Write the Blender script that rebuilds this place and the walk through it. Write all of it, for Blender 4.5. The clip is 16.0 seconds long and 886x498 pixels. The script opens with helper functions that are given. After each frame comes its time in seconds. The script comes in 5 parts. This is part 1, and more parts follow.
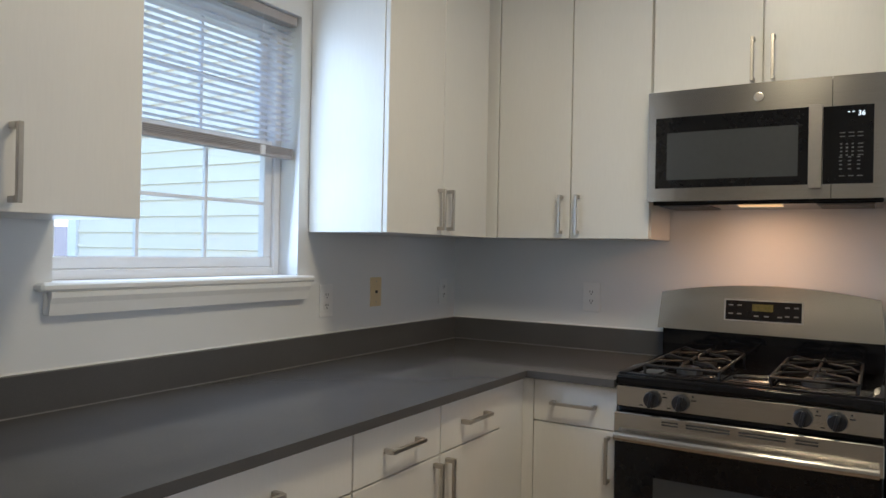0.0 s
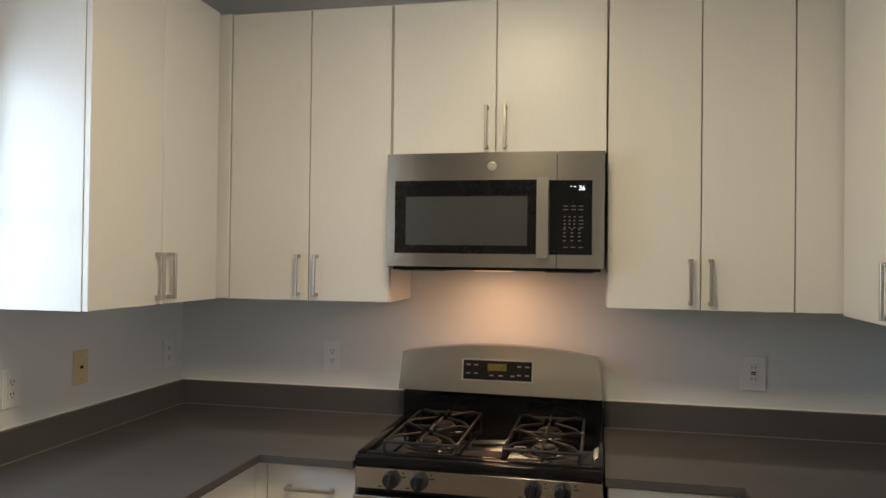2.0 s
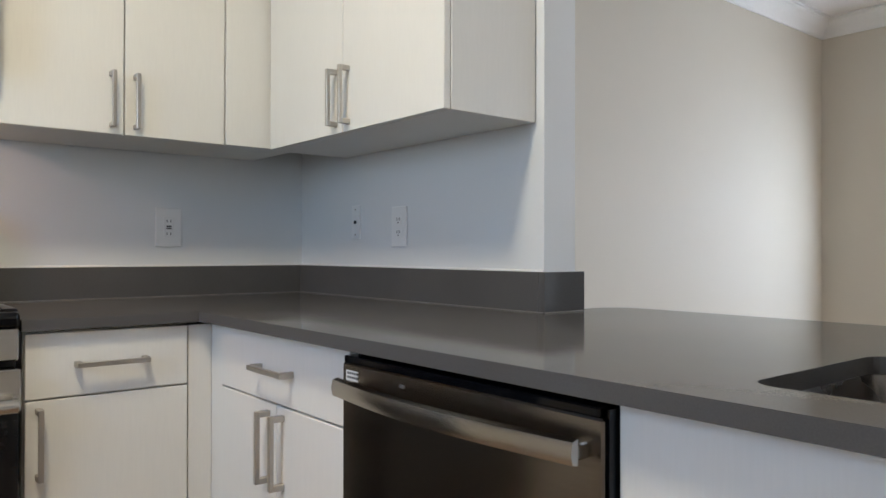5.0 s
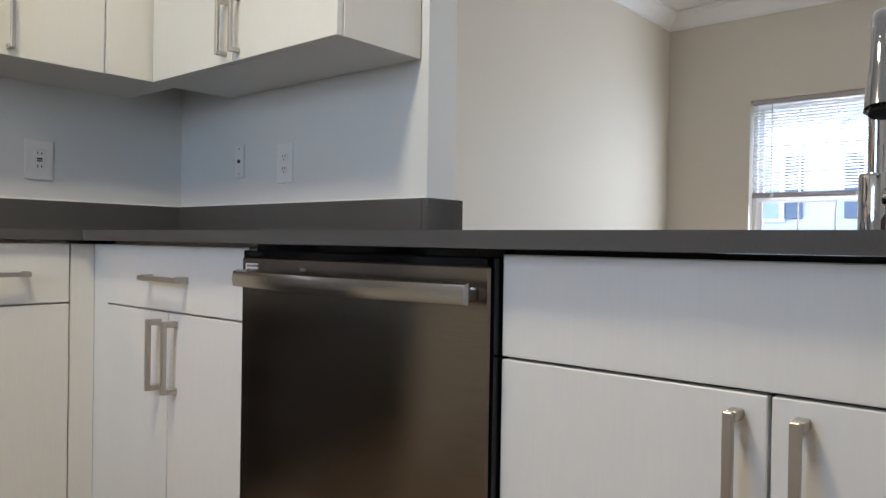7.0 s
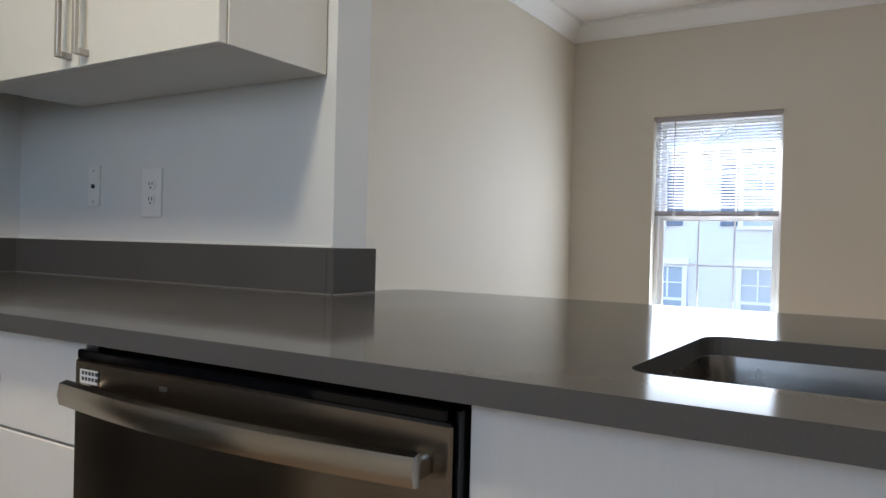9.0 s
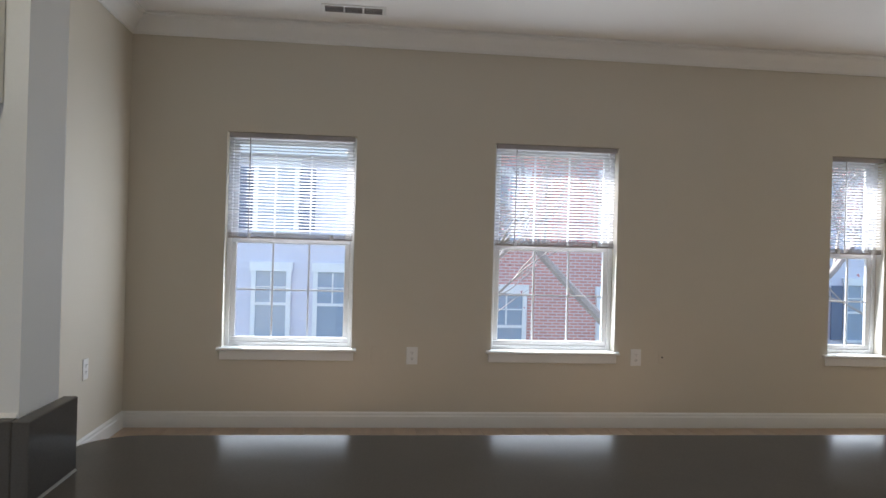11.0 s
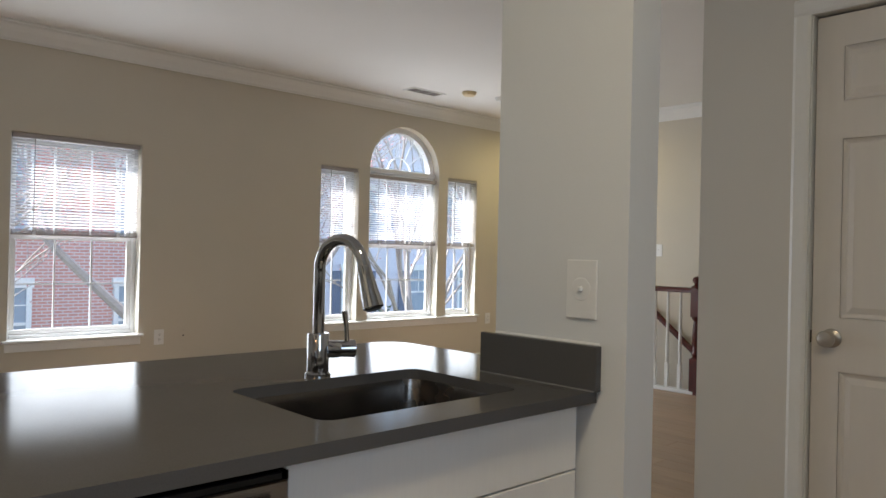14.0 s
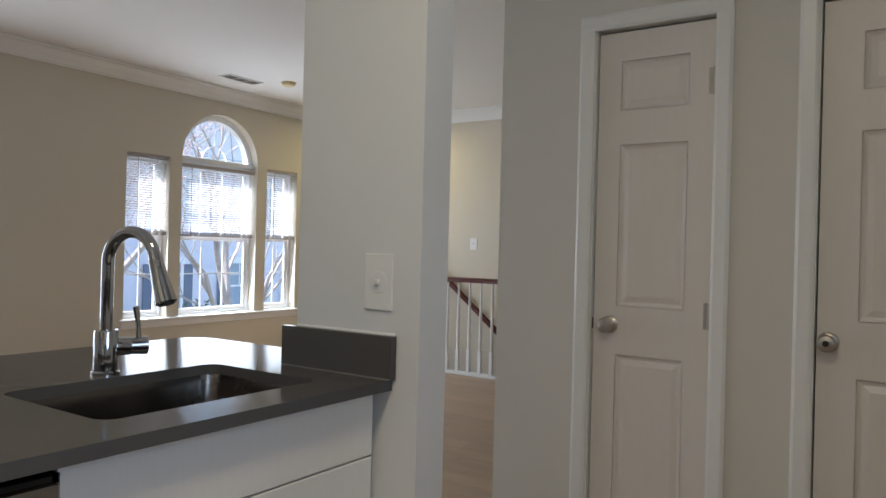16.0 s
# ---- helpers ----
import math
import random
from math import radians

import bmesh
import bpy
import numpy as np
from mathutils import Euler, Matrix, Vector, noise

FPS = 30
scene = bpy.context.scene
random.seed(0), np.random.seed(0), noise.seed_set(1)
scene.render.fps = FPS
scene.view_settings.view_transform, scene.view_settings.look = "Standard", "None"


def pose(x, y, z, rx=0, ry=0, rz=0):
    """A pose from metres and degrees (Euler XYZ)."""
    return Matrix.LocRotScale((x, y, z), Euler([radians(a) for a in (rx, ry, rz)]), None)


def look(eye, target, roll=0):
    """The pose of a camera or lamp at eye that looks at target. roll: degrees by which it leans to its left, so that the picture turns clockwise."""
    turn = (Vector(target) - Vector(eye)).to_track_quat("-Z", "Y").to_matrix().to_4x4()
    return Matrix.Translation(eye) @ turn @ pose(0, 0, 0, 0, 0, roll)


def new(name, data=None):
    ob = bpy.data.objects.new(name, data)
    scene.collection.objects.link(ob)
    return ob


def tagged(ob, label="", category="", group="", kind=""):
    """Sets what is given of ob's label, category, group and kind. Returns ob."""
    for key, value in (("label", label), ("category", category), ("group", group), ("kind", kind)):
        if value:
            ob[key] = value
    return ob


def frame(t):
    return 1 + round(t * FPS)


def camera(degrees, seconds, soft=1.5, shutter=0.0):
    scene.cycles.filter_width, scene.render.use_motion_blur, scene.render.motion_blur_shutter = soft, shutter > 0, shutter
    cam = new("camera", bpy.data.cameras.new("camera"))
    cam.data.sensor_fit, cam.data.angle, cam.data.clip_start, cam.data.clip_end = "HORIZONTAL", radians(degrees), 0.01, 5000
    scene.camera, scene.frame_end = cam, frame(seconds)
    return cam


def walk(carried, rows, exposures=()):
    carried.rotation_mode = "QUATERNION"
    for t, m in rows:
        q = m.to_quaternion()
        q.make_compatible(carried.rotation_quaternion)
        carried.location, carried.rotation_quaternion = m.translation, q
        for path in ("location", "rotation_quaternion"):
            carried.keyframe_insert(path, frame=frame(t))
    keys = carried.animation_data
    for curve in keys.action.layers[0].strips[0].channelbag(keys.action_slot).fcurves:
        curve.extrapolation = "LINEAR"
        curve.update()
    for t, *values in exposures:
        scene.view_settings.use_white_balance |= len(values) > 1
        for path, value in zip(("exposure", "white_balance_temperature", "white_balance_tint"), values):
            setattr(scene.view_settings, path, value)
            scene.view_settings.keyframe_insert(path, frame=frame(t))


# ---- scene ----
cam = camera(62.3, 16.0)
PATH = [
    (0, (1.776, -3.063, 1.335), (0.744, -1.35, 1.339), 1.1),
    (0.5, (1.79, -2.991, 1.395), (0.79, -1.259, 1.415), 1.0),
    (1, (1.789, -2.919, 1.492), (0.91, -1.122, 1.51), 0.8),
    (1.5, (1.796, -2.865, 1.542), (1.107, -0.987, 1.565), 0.7),
    (2, (1.766, -2.885, 1.559), (1.349, -0.929, 1.582), 0.7),
    (2.5, (1.769, -2.884, 1.482), (1.629, -0.889, 1.516), 0.6),
    (3, (1.736, -2.814, 1.388), (1.927, -0.823, 1.411), 0.6),
    (3.5, (1.698, -2.703, 1.275), (2.201, -0.767, 1.295), 0.6),
    (4, (1.646, -2.627, 1.237), (2.451, -0.796, 1.221), 0.4),
    (4.5, (1.529, -2.55, 1.146), (2.615, -0.871, 1.165), 0.4),
    (5, (1.499, -2.465, 1.065), (2.76, -0.913, 1.075), 0.1),
    (7.3, (1.371, -2.522, 0.887), (2.902, -1.235, 0.873), 1.0),
    (7.5, (1.368, -2.517, 0.883), (2.905, -1.237, 0.867), 1.0),
    (8, (1.387, -2.473, 0.911), (2.944, -1.217, 0.887), 1.0),
    (8.2, (1.423, -2.44, 0.933), (2.993, -1.201, 0.912), 1.1),
    (10.3, (1.911, -1.85, 1.177), (3.884, -1.524, 1.166), 1.6),
    (10.5, (1.928, -1.786, 1.194), (3.921, -1.619, 1.185), 1.6),
    (11, (1.908, -1.625, 1.229), (3.896, -1.846, 1.233), 1.6),
    (11.5, (1.91, -1.49, 1.22), (3.829, -2.053, 1.233), 1.5),
    (12, (1.805, -1.465, 1.216), (3.634, -2.275, 1.236), 1.3),
    (12.5, (1.626, -1.385, 1.185), (3.353, -2.393, 1.205), 1.4),
    (13, (1.446, -1.348, 1.178), (3.086, -2.493, 1.199), 1.4),
    (13.5, (1.308, -1.339, 1.201), (2.865, -2.593, 1.218), 1.4),
    (14, (1.22, -1.324, 1.216), (2.692, -2.678, 1.226), 1.3),
    (14.5, (1.18, -1.314, 1.218), (2.557, -2.764, 1.227), 1.4),
    (15, (1.149, -1.322, 1.213), (2.423, -2.864, 1.218), 1.5),
    (15.5, (1.141, -1.327, 1.217), (2.325, -2.939, 1.219), 1.5),
    (16, (1.143, -1.332, 1.22), (2.258, -2.992, 1.222), 1.5),
]
walk(cam, [(t, look(eye, target, roll)) for t, eye, target, roll in PATH],
     exposures=[(0, 2.45, 5900, 10), (1, 2.42, 6400, 10), (1.5, 2.4, 6800, 10), (2, 2.5, 6700, 10), (2.5, 2.72, 6150, 10), (3, 2.95, 5550, 10), (4, 3.1, 5550, 10), (5, 3.2, 5750, 10), (7.5, 3.15, 5850, 10), (8.2, 3.15, 5850, 10), (10.3, 2.3, 6100, 10), (11, 2.3, 6100, 10), (12, 2.15, 6500, 10), (12.5, 2.15, 6700, 10), (14, 2.35, 6350, 10), (16, 2.4, 6000, 10)])

# ---- world, sun, lamps ----
world = bpy.data.worlds.new("world")
scene.world = world
world.use_nodes = True
wn = world.node_tree
sky = wn.nodes.new("ShaderNodeTexSky")
sky.sky_type, sky.sun_disc = "NISHITA", False
SUN_EL, SUN_AZ = radians(50), radians(62)      # azimuth counted from +y towards +x
sky.sun_elevation, sky.sun_rotation = SUN_EL, SUN_AZ
wn.links.new(sky.outputs[0], wn.nodes["Background"].inputs[0])
wn.nodes["Background"].inputs[1].default_value = 0.115
sun = new("sun", bpy.data.lights.new("sun", "SUN"))
sun.data.energy, sun.data.angle, sun.data.color = 3.0, radians(0.5), (1, 0.95, 0.88)
sun_dir = Vector((math.sin(SUN_AZ) * math.cos(SUN_EL), math.cos(SUN_AZ) * math.cos(SUN_EL), math.sin(SUN_EL)))
sun.matrix_world = look(sun_dir * 60, (0, 0, 0))


def area(name, eye, target, sx, sy, power, color):
    li = new(name, bpy.data.lights.new(name, "AREA"))
    li.data.shape, li.data.size, li.data.size_y, li.data.energy, li.data.color = "RECTANGLE", sx, sy, power, color
    li.matrix_world = look(eye, target)
    return li


area("hood_lamp", (1.40, -0.27, 1.508), (1.40, -0.22, 0.9), 0.12, 0.06, 0.27, (1, 0.52, 0.24))
area("kitchen_lamp", (1.45, -1.5, 2.62), (1.45, -1.5, 0), 0.30, 0.30, 2.9, (1, 0.82, 0.54))
area("hall_lamp", (6.13, -7.58, 2.60), (6.13, -7.58, 0), 0.28, 0.28, 1.7, (1, 0.82, 0.36))
# sky light in the window openings
area("sky_kitchen_window", (-0.014, -1.555, 1.69), (2, -1.555, 1.5), 0.85, 0.86, 1.3, (0.62, 0.78, 1))
for yy, w, p in ((-1.145, 0.83, 2.8), (-2.99, 0.85, 2.8), (-5.28, 0.4, 1.4), (-6.08, 0.86, 3.1), (-6.885, 0.4, 1.4)):
    area("sky_living_window", (6.985, yy, 1.26), (4, yy, 0.9), w, 1.35, p, (0.86, 0.93, 1))


# ---- materials ----
def mat(name, color, rough=0.5, metal=0.0, var=0.06, scale=8.0, bump=0.0, bscale=60.0, stretch=(1, 1, 1), spec=0.5, island=0.0, rvar=0.0, aniso=0.0):
    m = bpy.data.materials.new(name)
    m.use_nodes = True
    nt = m.node_tree
    b = nt.nodes["Principled BSDF"]
    b.inputs["Roughness"].default_value, b.inputs["Metallic"].default_value = rough, metal
    b.inputs["Specular IOR Level"].default_value = spec
    co = nt.nodes.new("ShaderNodeTexCoord")
    mp = nt.nodes.new("ShaderNodeMapping")
    mp.inputs["Scale"].default_value = stretch
    nt.links.new(co.outputs["Object"], mp.inputs[0])
    n1 = nt.nodes.new("ShaderNodeTexNoise")
    n1.inputs["Scale"].default_value, n1.inputs["Detail"].default_value = scale, 6
    nt.links.new(mp.outputs[0], n1.inputs["Vector"])
    n2 = nt.nodes.new("ShaderNodeTexNoise")
    n2.inputs["Scale"].default_value, n2.inputs["Detail"].default_value = bscale, 4
    nt.links.new(mp.outputs[0], n2.inputs["Vector"])
    add = nt.nodes.new("ShaderNodeMath")
    add.operation = "ADD"
    nt.links.new(n1.outputs[0], add.inputs[0])
    nt.links.new(n2.outputs[0], add.inputs[1])
    fac = add.outputs[0]
    if island:
        oi = nt.nodes.new("ShaderNodeObjectInfo")
        ma = nt.nodes.new("ShaderNodeMath")
        ma.operation = "MULTIPLY_ADD"
        ma.inputs[1].default_value = island
        nt.links.new(oi.outputs["Random"], ma.inputs[0])
        nt.links.new(fac, ma.inputs[2])
        fac = ma.outputs[0]
    mr = nt.nodes.new("ShaderNodeMapRange")
    mr.inputs[1].default_value, mr.inputs[2].default_value = 0.6, 1.4 + island
    nt.links.new(fac, mr.inputs[0])
    ramp = nt.nodes.new("ShaderNodeMix")
    ramp.data_type = "RGBA"
    nt.links.new(mr.outputs[0], ramp.inputs[0])
    ramp.inputs[6].default_value = (*[c * (1 - var) for c in color], 1)
    ramp.inputs[7].default_value = (*[min(1, c * (1 + var)) for c in color], 1)
    nt.links.new(ramp.outputs[2], b.inputs["Base Color"])
    if rvar:
        rr = nt.nodes.new("ShaderNodeMapRange")
        rr.inputs[1].default_value, rr.inputs[2].default_value = 0.35, 0.65
        rr.inputs[3].default_value, rr.inputs[4].default_value = max(0.02, rough - rvar), rough + rvar
        nt.links.new(n1.outputs[0], rr.inputs[0])
        nt.links.new(rr.outputs[0], b.inputs["Roughness"])
    if bump:
        bp = nt.nodes.new("ShaderNodeBump")
        bp.inputs["Strength"].default_value, bp.inputs["Distance"].default_value = bump, 0.002
        nt.links.new(n2.outputs[0], bp.inputs["Height"])
        nt.links.new(bp.outputs[0], b.inputs["Normal"])
    if aniso:
        tg = nt.nodes.new("ShaderNodeTangent")
        tg.direction_type, tg.axis = "RADIAL", "Z"
        nt.links.new(tg.outputs[0], b.inputs["Tangent"])
        b.inputs["Anisotropic"].default_value, b.inputs["Anisotropic Rotation"].default_value = aniso, 0.25
    return m


def glow(name, color, strength):
    m = bpy.data.materials.new(name)
    m.use_nodes = True
    b = m.node_tree.nodes["Principled BSDF"]
    b.inputs["Base Color"].default_value = (*color, 1)
    b.inputs["Emission Color"].default_value, b.inputs["Emission Strength"].default_value = (*color, 1), strength
    return m


def glass_mat():
    m = bpy.data.materials.new("window_glass")
    m.use_nodes = True
    nt = m.node_tree
    out = nt.nodes["Material Output"]
    tr, gl, mx = [nt.nodes.new("ShaderNode" + k) for k in ("BsdfTransparent", "BsdfGlossy", "MixShader")]
    gl.inputs["Roughness"].default_value = 0.02
    mx.inputs[0].default_value = 0.035
    nt.links.new(tr.outputs[0], mx.inputs[1])
    nt.links.new(gl.outputs[0], mx.inputs[2])
    nt.links.new(mx.outputs[0], out.inputs[0])
    return m


def slat_mat():
    m = mat("blind_vinyl", (0.82, 0.82, 0.84), 0.45, var=0.03)
    nt = m.node_tree
    b, out = nt.nodes["Principled BSDF"], nt.nodes["Material Output"]
    tl, mx = nt.nodes.new("ShaderNodeBsdfTranslucent"), nt.nodes.new("ShaderNodeMixShader")
    tl.inputs[0].default_value = (0.8, 0.8, 0.83, 1)
    mx.inputs[0].default_value = 0.4
    nt.links.new(b.outputs[0], mx.inputs[1])
    nt.links.new(tl.outputs[0], mx.inputs[2])
    nt.links.new(mx.outputs[0], out.inputs[0])
    return m


def brick_mat():
    m = mat("red_brick", (0.36, 0.12, 0.09), 0.85, var=0.2, scale=3)
    nt = m.node_tree
    b = nt.nodes["Principled BSDF"]
    tc = nt.nodes.new("ShaderNodeTexCoord")
    sp, cb = nt.nodes.new("ShaderNodeSeparateXYZ"), nt.nodes.new("ShaderNodeCombineXYZ")
    nt.links.new(tc.outputs["Object"], sp.inputs[0])
    nt.links.new(sp.outputs[1], cb.inputs[0])
    nt.links.new(sp.outputs[2], cb.inputs[1])
    br = nt.nodes.new("ShaderNodeTexBrick")
    br.inputs["Color1"].default_value, br.inputs["Color2"].default_value, br.inputs["Mortar"].default_value = (0.66, 0.31, 0.26, 1), (0.56, 0.26, 0.22, 1), (0.66, 0.60, 0.56, 1)
    br.inputs["Scale"].default_value, br.inputs["Mortar Size"].default_value = 1, 0.012
    br.inputs["Brick Width"].default_value, br.inputs["Row Height"].default_value = 0.22, 0.075
    nt.links.new(cb.outputs[0], br.inputs["Vector"])
    nt.links.new(br.outputs["Color"], b.inputs["Base Color"])
    return m


WALL_K = mat("kitchen_wall_paint", (0.74, 0.75, 0.75), 0.6, var=0.02, scale=3, bump=0.08, bscale=350)
WALL_L = mat("living_wall_paint", (0.615, 0.568, 0.478), 0.65, var=0.02, scale=2, bump=0.08, bscale=350)
WALL_D = mat("door_wall_paint", (0.66, 0.635, 0.585), 0.6, var=0.02, scale=3, bump=0.08, bscale=350)
CEIL = mat("ceiling_paint", (0.80, 0.785, 0.76), 0.8, var=0.02, scale=2, bump=0.1, bscale=300)
TRIM = mat("trim_paint", (0.80, 0.80, 0.78), 0.35, var=0.02, scale=4)
DOOR = mat("door_paint", (0.74, 0.70, 0.65), 0.38, var=0.025, scale=3, bump=0.06, bscale=40, stretch=(1, 1, 0.15))
CAB = mat("cabinet_laminate", (0.80, 0.785, 0.74), 0.34, var=0.025, scale=5, bump=0.05, bscale=220, stretch=(1, 1, 0.08))
CABIN = mat("cabinet_box", (0.74, 0.72, 0.66), 0.5, var=0.03)
GAP = mat("dark_gap", (0.03, 0.03, 0.03), 0.8)
QUARTZ = mat("grey_quartz", (0.098, 0.095, 0.094), 0.10, var=0.12, scale=3, bump=0.0, bscale=420, rvar=0.03, spec=0.04)
STEEL = mat("stainless_steel", (0.47, 0.45, 0.42), 0.22, 1.0, var=0.10, scale=3, bscale=260, stretch=(0.04, 0.04, 1), rvar=0.05, aniso=0.6)
STEELV = mat("brushed_dishwasher_steel", (0.27, 0.25, 0.23), 0.20, 1.0, var=0.14, scale=4, bscale=260, stretch=(0.05, 0.05, 1), rvar=0.04, aniso=0.8)
NICKEL = mat("brushed_nickel", (0.50, 0.47, 0.43), 0.34, 1.0, var=0.05, scale=20)
CHROME = mat("polished_chrome", (0.46, 0.46, 0.47), 0.06, 1.0, var=0.02)
SINK = mat("sink_steel", (0.20, 0.185, 0.17), 0.25, 1.0, var=0.1, scale=6, rvar=0.05)
BLACK = mat("black_enamel", (0.006, 0.006, 0.007), 0.06, var=0.1, scale=8, spec=0.28)
BGLASS = mat("black_glass", (0.008, 0.008, 0.009), 0.05, var=0.05, spec=0.3)
MWWIN = mat("microwave_screen", (0.055, 0.058, 0.058), 0.25, var=0.06, scale=4)
IRON = mat("cast_iron", (0.014, 0.013, 0.013), 0.45, var=0.2, scale=30, bump=0.2, bscale=200)
ALU = mat("burner_aluminium", (0.16, 0.155, 0.15), 0.45, 0.8, var=0.1, scale=20)
KNOBM = mat("knob_plastic", (0.016, 0.018, 0.024), 0.3, var=0.1)
GREYP = mat("grey_print", (0.13, 0.13, 0.13), 0.5)
PLATE = mat("switch_plate", (0.80, 0.80, 0.79), 0.35, var=0.02)
IVORY = mat("ivory_plate", (0.72, 0.58, 0.34), 0.4, var=0.04)
VINYL = mat("window_vinyl", (0.82, 0.83, 0.85), 0.35, var=0.02)
SLAT = slat_mat()
# grey with the shade on blind rails and gathered slats put into the colour
RAILG = mat("shaded_grey", (0.40, 0.37, 0.36), 0.5, var=0.05)
GLASS = glass_mat()
MAHOG = mat("mahogany_stain", (0.085, 0.016, 0.014), 0.25, var=0.3, scale=6, stretch=(0.2, 1, 1))
WOOD = mat("plank_vinyl", (0.36, 0.255, 0.175), 0.38, var=0.28, scale=3, bump=0.1, bscale=26, stretch=(0.12, 1, 1), island=0.5)
SUBFLOOR = mat("subfloor", (0.10, 0.075, 0.055), 0.7)
SIDING_W = mat("white_siding", (0.88, 0.80, 0.65), 0.55, var=0.03, scale=2)
SIDING_L = mat("lilac_siding", (0.68, 0.66, 0.71), 0.6, var=0.04, scale=1)
SLATE = mat("slate_siding", (0.10, 0.11, 0.15), 0.7, var=0.1, scale=1)
SIDING_C = mat("cream_siding", (0.76, 0.73, 0.66), 0.6, var=0.04, scale=1)
BRICK = brick_mat()
ROOF = mat("roof_shingle", (0.11, 0.11, 0.13), 0.9, var=0.2, scale=4, bump=0.3, bscale=20)
SHUT = mat("navy_shutter", (0.13, 0.16, 0.23), 0.5)
FARWIN = mat("far_window_glass", (0.34, 0.40, 0.47), 0.08, var=0.1)
BARK = mat("grey_bark", (0.36, 0.32, 0.30), 0.9, var=0.25, scale=6, bump=0.4, bscale=30)
BUDS = mat("red_buds", (0.46, 0.18, 0.18), 0.7, var=0.35, scale=2)
LEAF = mat("green_leaves", (0.08, 0.12, 0.05), 0.6, var=0.35, scale=2)
GRASS = mat("lawn", (0.10, 0.11, 0.065), 0.9, var=0.3, scale=0.8, bump=0.4, bscale=30)
ASPH = mat("asphalt", (0.06, 0.06, 0.062), 0.9, var=0.2, scale=1.5)
CONC = mat("concrete", (0.42, 0.41, 0.39), 0.85, var=0.12, scale=1.5)
LAMPGLOW = glow("lamp_diffuser", (1.0, 0.82, 0.38), 0.45)
HOODGLOW = glow("hood_bulb", (1.0, 0.60, 0.28), 0.14)
LCD = glow("clock_digits", (0.85, 0.95, 1.0), 0.3)
OVENLCD = mat("oven_display", (0.09, 0.085, 0.03), 0.15, var=0.2, scale=60)
PAPER = mat("paper", (0.75, 0.75, 0.74), 0.7)


# ---- mesh helpers ----
def add_box(bm, x0, x1, y0, y1, z0, z1, bevel=0.0, seg=1):
    x0, x1 = sorted((x0, x1))
    y0, y1 = sorted((y0, y1))
    z0, z1 = sorted((z0, z1))
    m = Matrix.Translation(((x0 + x1) / 2, (y0 + y1) / 2, (z0 + z1) / 2)) @ Matrix.Diagonal((x1 - x0, y1 - y0, z1 - z0, 1))
    r = bmesh.ops.create_cube(bm, size=1, matrix=m)
    if bevel:
        es = list({e for v in r["verts"] for e in v.link_edges})
        bmesh.ops.bevel(bm, geom=es, offset=bevel, segments=seg, affect="EDGES", profile=0.5)
    return bm


def box(x0, x1, y0, y1, z0, z1, bevel=0.0, seg=1):
    return add_box(bmesh.new(), x0, x1, y0, y1, z0, z1, bevel, seg)


def add_cyl(bm, p, q, r0, r1=None, n=20):
    p, q = Vector(p), Vector(q)
    d = q - p
    m = Matrix.Translation((p + q) / 2) @ d.to_track_quat("Z", "Y").to_matrix().to_4x4()
    bmesh.ops.create_cone(bm, cap_ends=True, segments=n, radius1=r0, radius2=r0 if r1 is None else r1, depth=d.length, matrix=m)
    return bm


def cyl(p, q, r0, r1=None, n=20):
    return add_cyl(bmesh.new(), p, q, r0, r1, n)


def add_tube(bm, pts, radii, n=10):
    """A tube along points, with a radius each."""
    pts = [Vector(p) for p in pts]
    if not isinstance(radii, (list, tuple)):
        radii = [radii] * len(pts)
    rings, side = [], None
    for i, p in enumerate(pts):
        d = (pts[min(i + 1, len(pts) - 1)] - pts[max(i - 1, 0)]).normalized()
        if side is None:
            side = d.orthogonal().normalized()
        side = (side - d * side.dot(d)).normalized()
        up = d.cross(side)
        rings.append([bm.verts.new(p + radii[i] * (math.cos(a) * side + math.sin(a) * up)) for a in [2 * math.pi * k / n for k in range(n)]])
    for a, b in zip(rings, rings[1:]):
        for k in range(n):
            bm.faces.new((a[k], a[(k + 1) % n], b[(k + 1) % n], b[k]))
    bm.faces.new(rings[0][::-1])
    bm.faces.new(rings[-1])
    return bm


def tube(pts, radii, n=10):
    return add_tube(bmesh.new(), pts, radii, n)


def lathe(profile, centre, n=16):
    """A turned shape: (radius, height) pairs about the upright line through centre."""
    bm = bmesh.new()
    rings = [[bm.verts.new((centre[0] + r * math.cos(2 * math.pi * k / n), centre[1] + r * math.sin(2 * math.pi * k / n), centre[2] + z)) for k in range(n)] for r, z in profile]
    for a, b in zip(rings, rings[1:]):
        for k in range(n):
            bm.faces.new((a[k], a[(k + 1) % n], b[(k + 1) % n], b[k]))
    bm.faces.new(rings[0][::-1])
    bm.faces.new(rings[-1])
    return bm


def prism(loop, axis, a, b):
    """A closed outline of (u, v) pairs pushed from a to b along axis 'x' (u=y, v=z), 'y' (u=x, v=z) or 'z' (u=x, v=y)."""
    def at(u, v, w):
        return {"x": (w, u, v), "y": (u, w, v), "z": (u, v, w)}[axis]
    bm = bmesh.new()
    lo = [bm.verts.new(at(u, v, a)) for u, v in loop]
    hi = [bm.verts.new(at(u, v, b)) for u, v in loop]
    bm.faces.new(lo)
    bm.faces.new(hi[::-1])
    for i in range(len(loop)):
        j = (i + 1) % len(loop)
        bm.faces.new((lo[i], hi[i], hi[j], lo[j]))
    bmesh.ops.recalc_face_normals(bm, faces=bm.faces)
    return bm


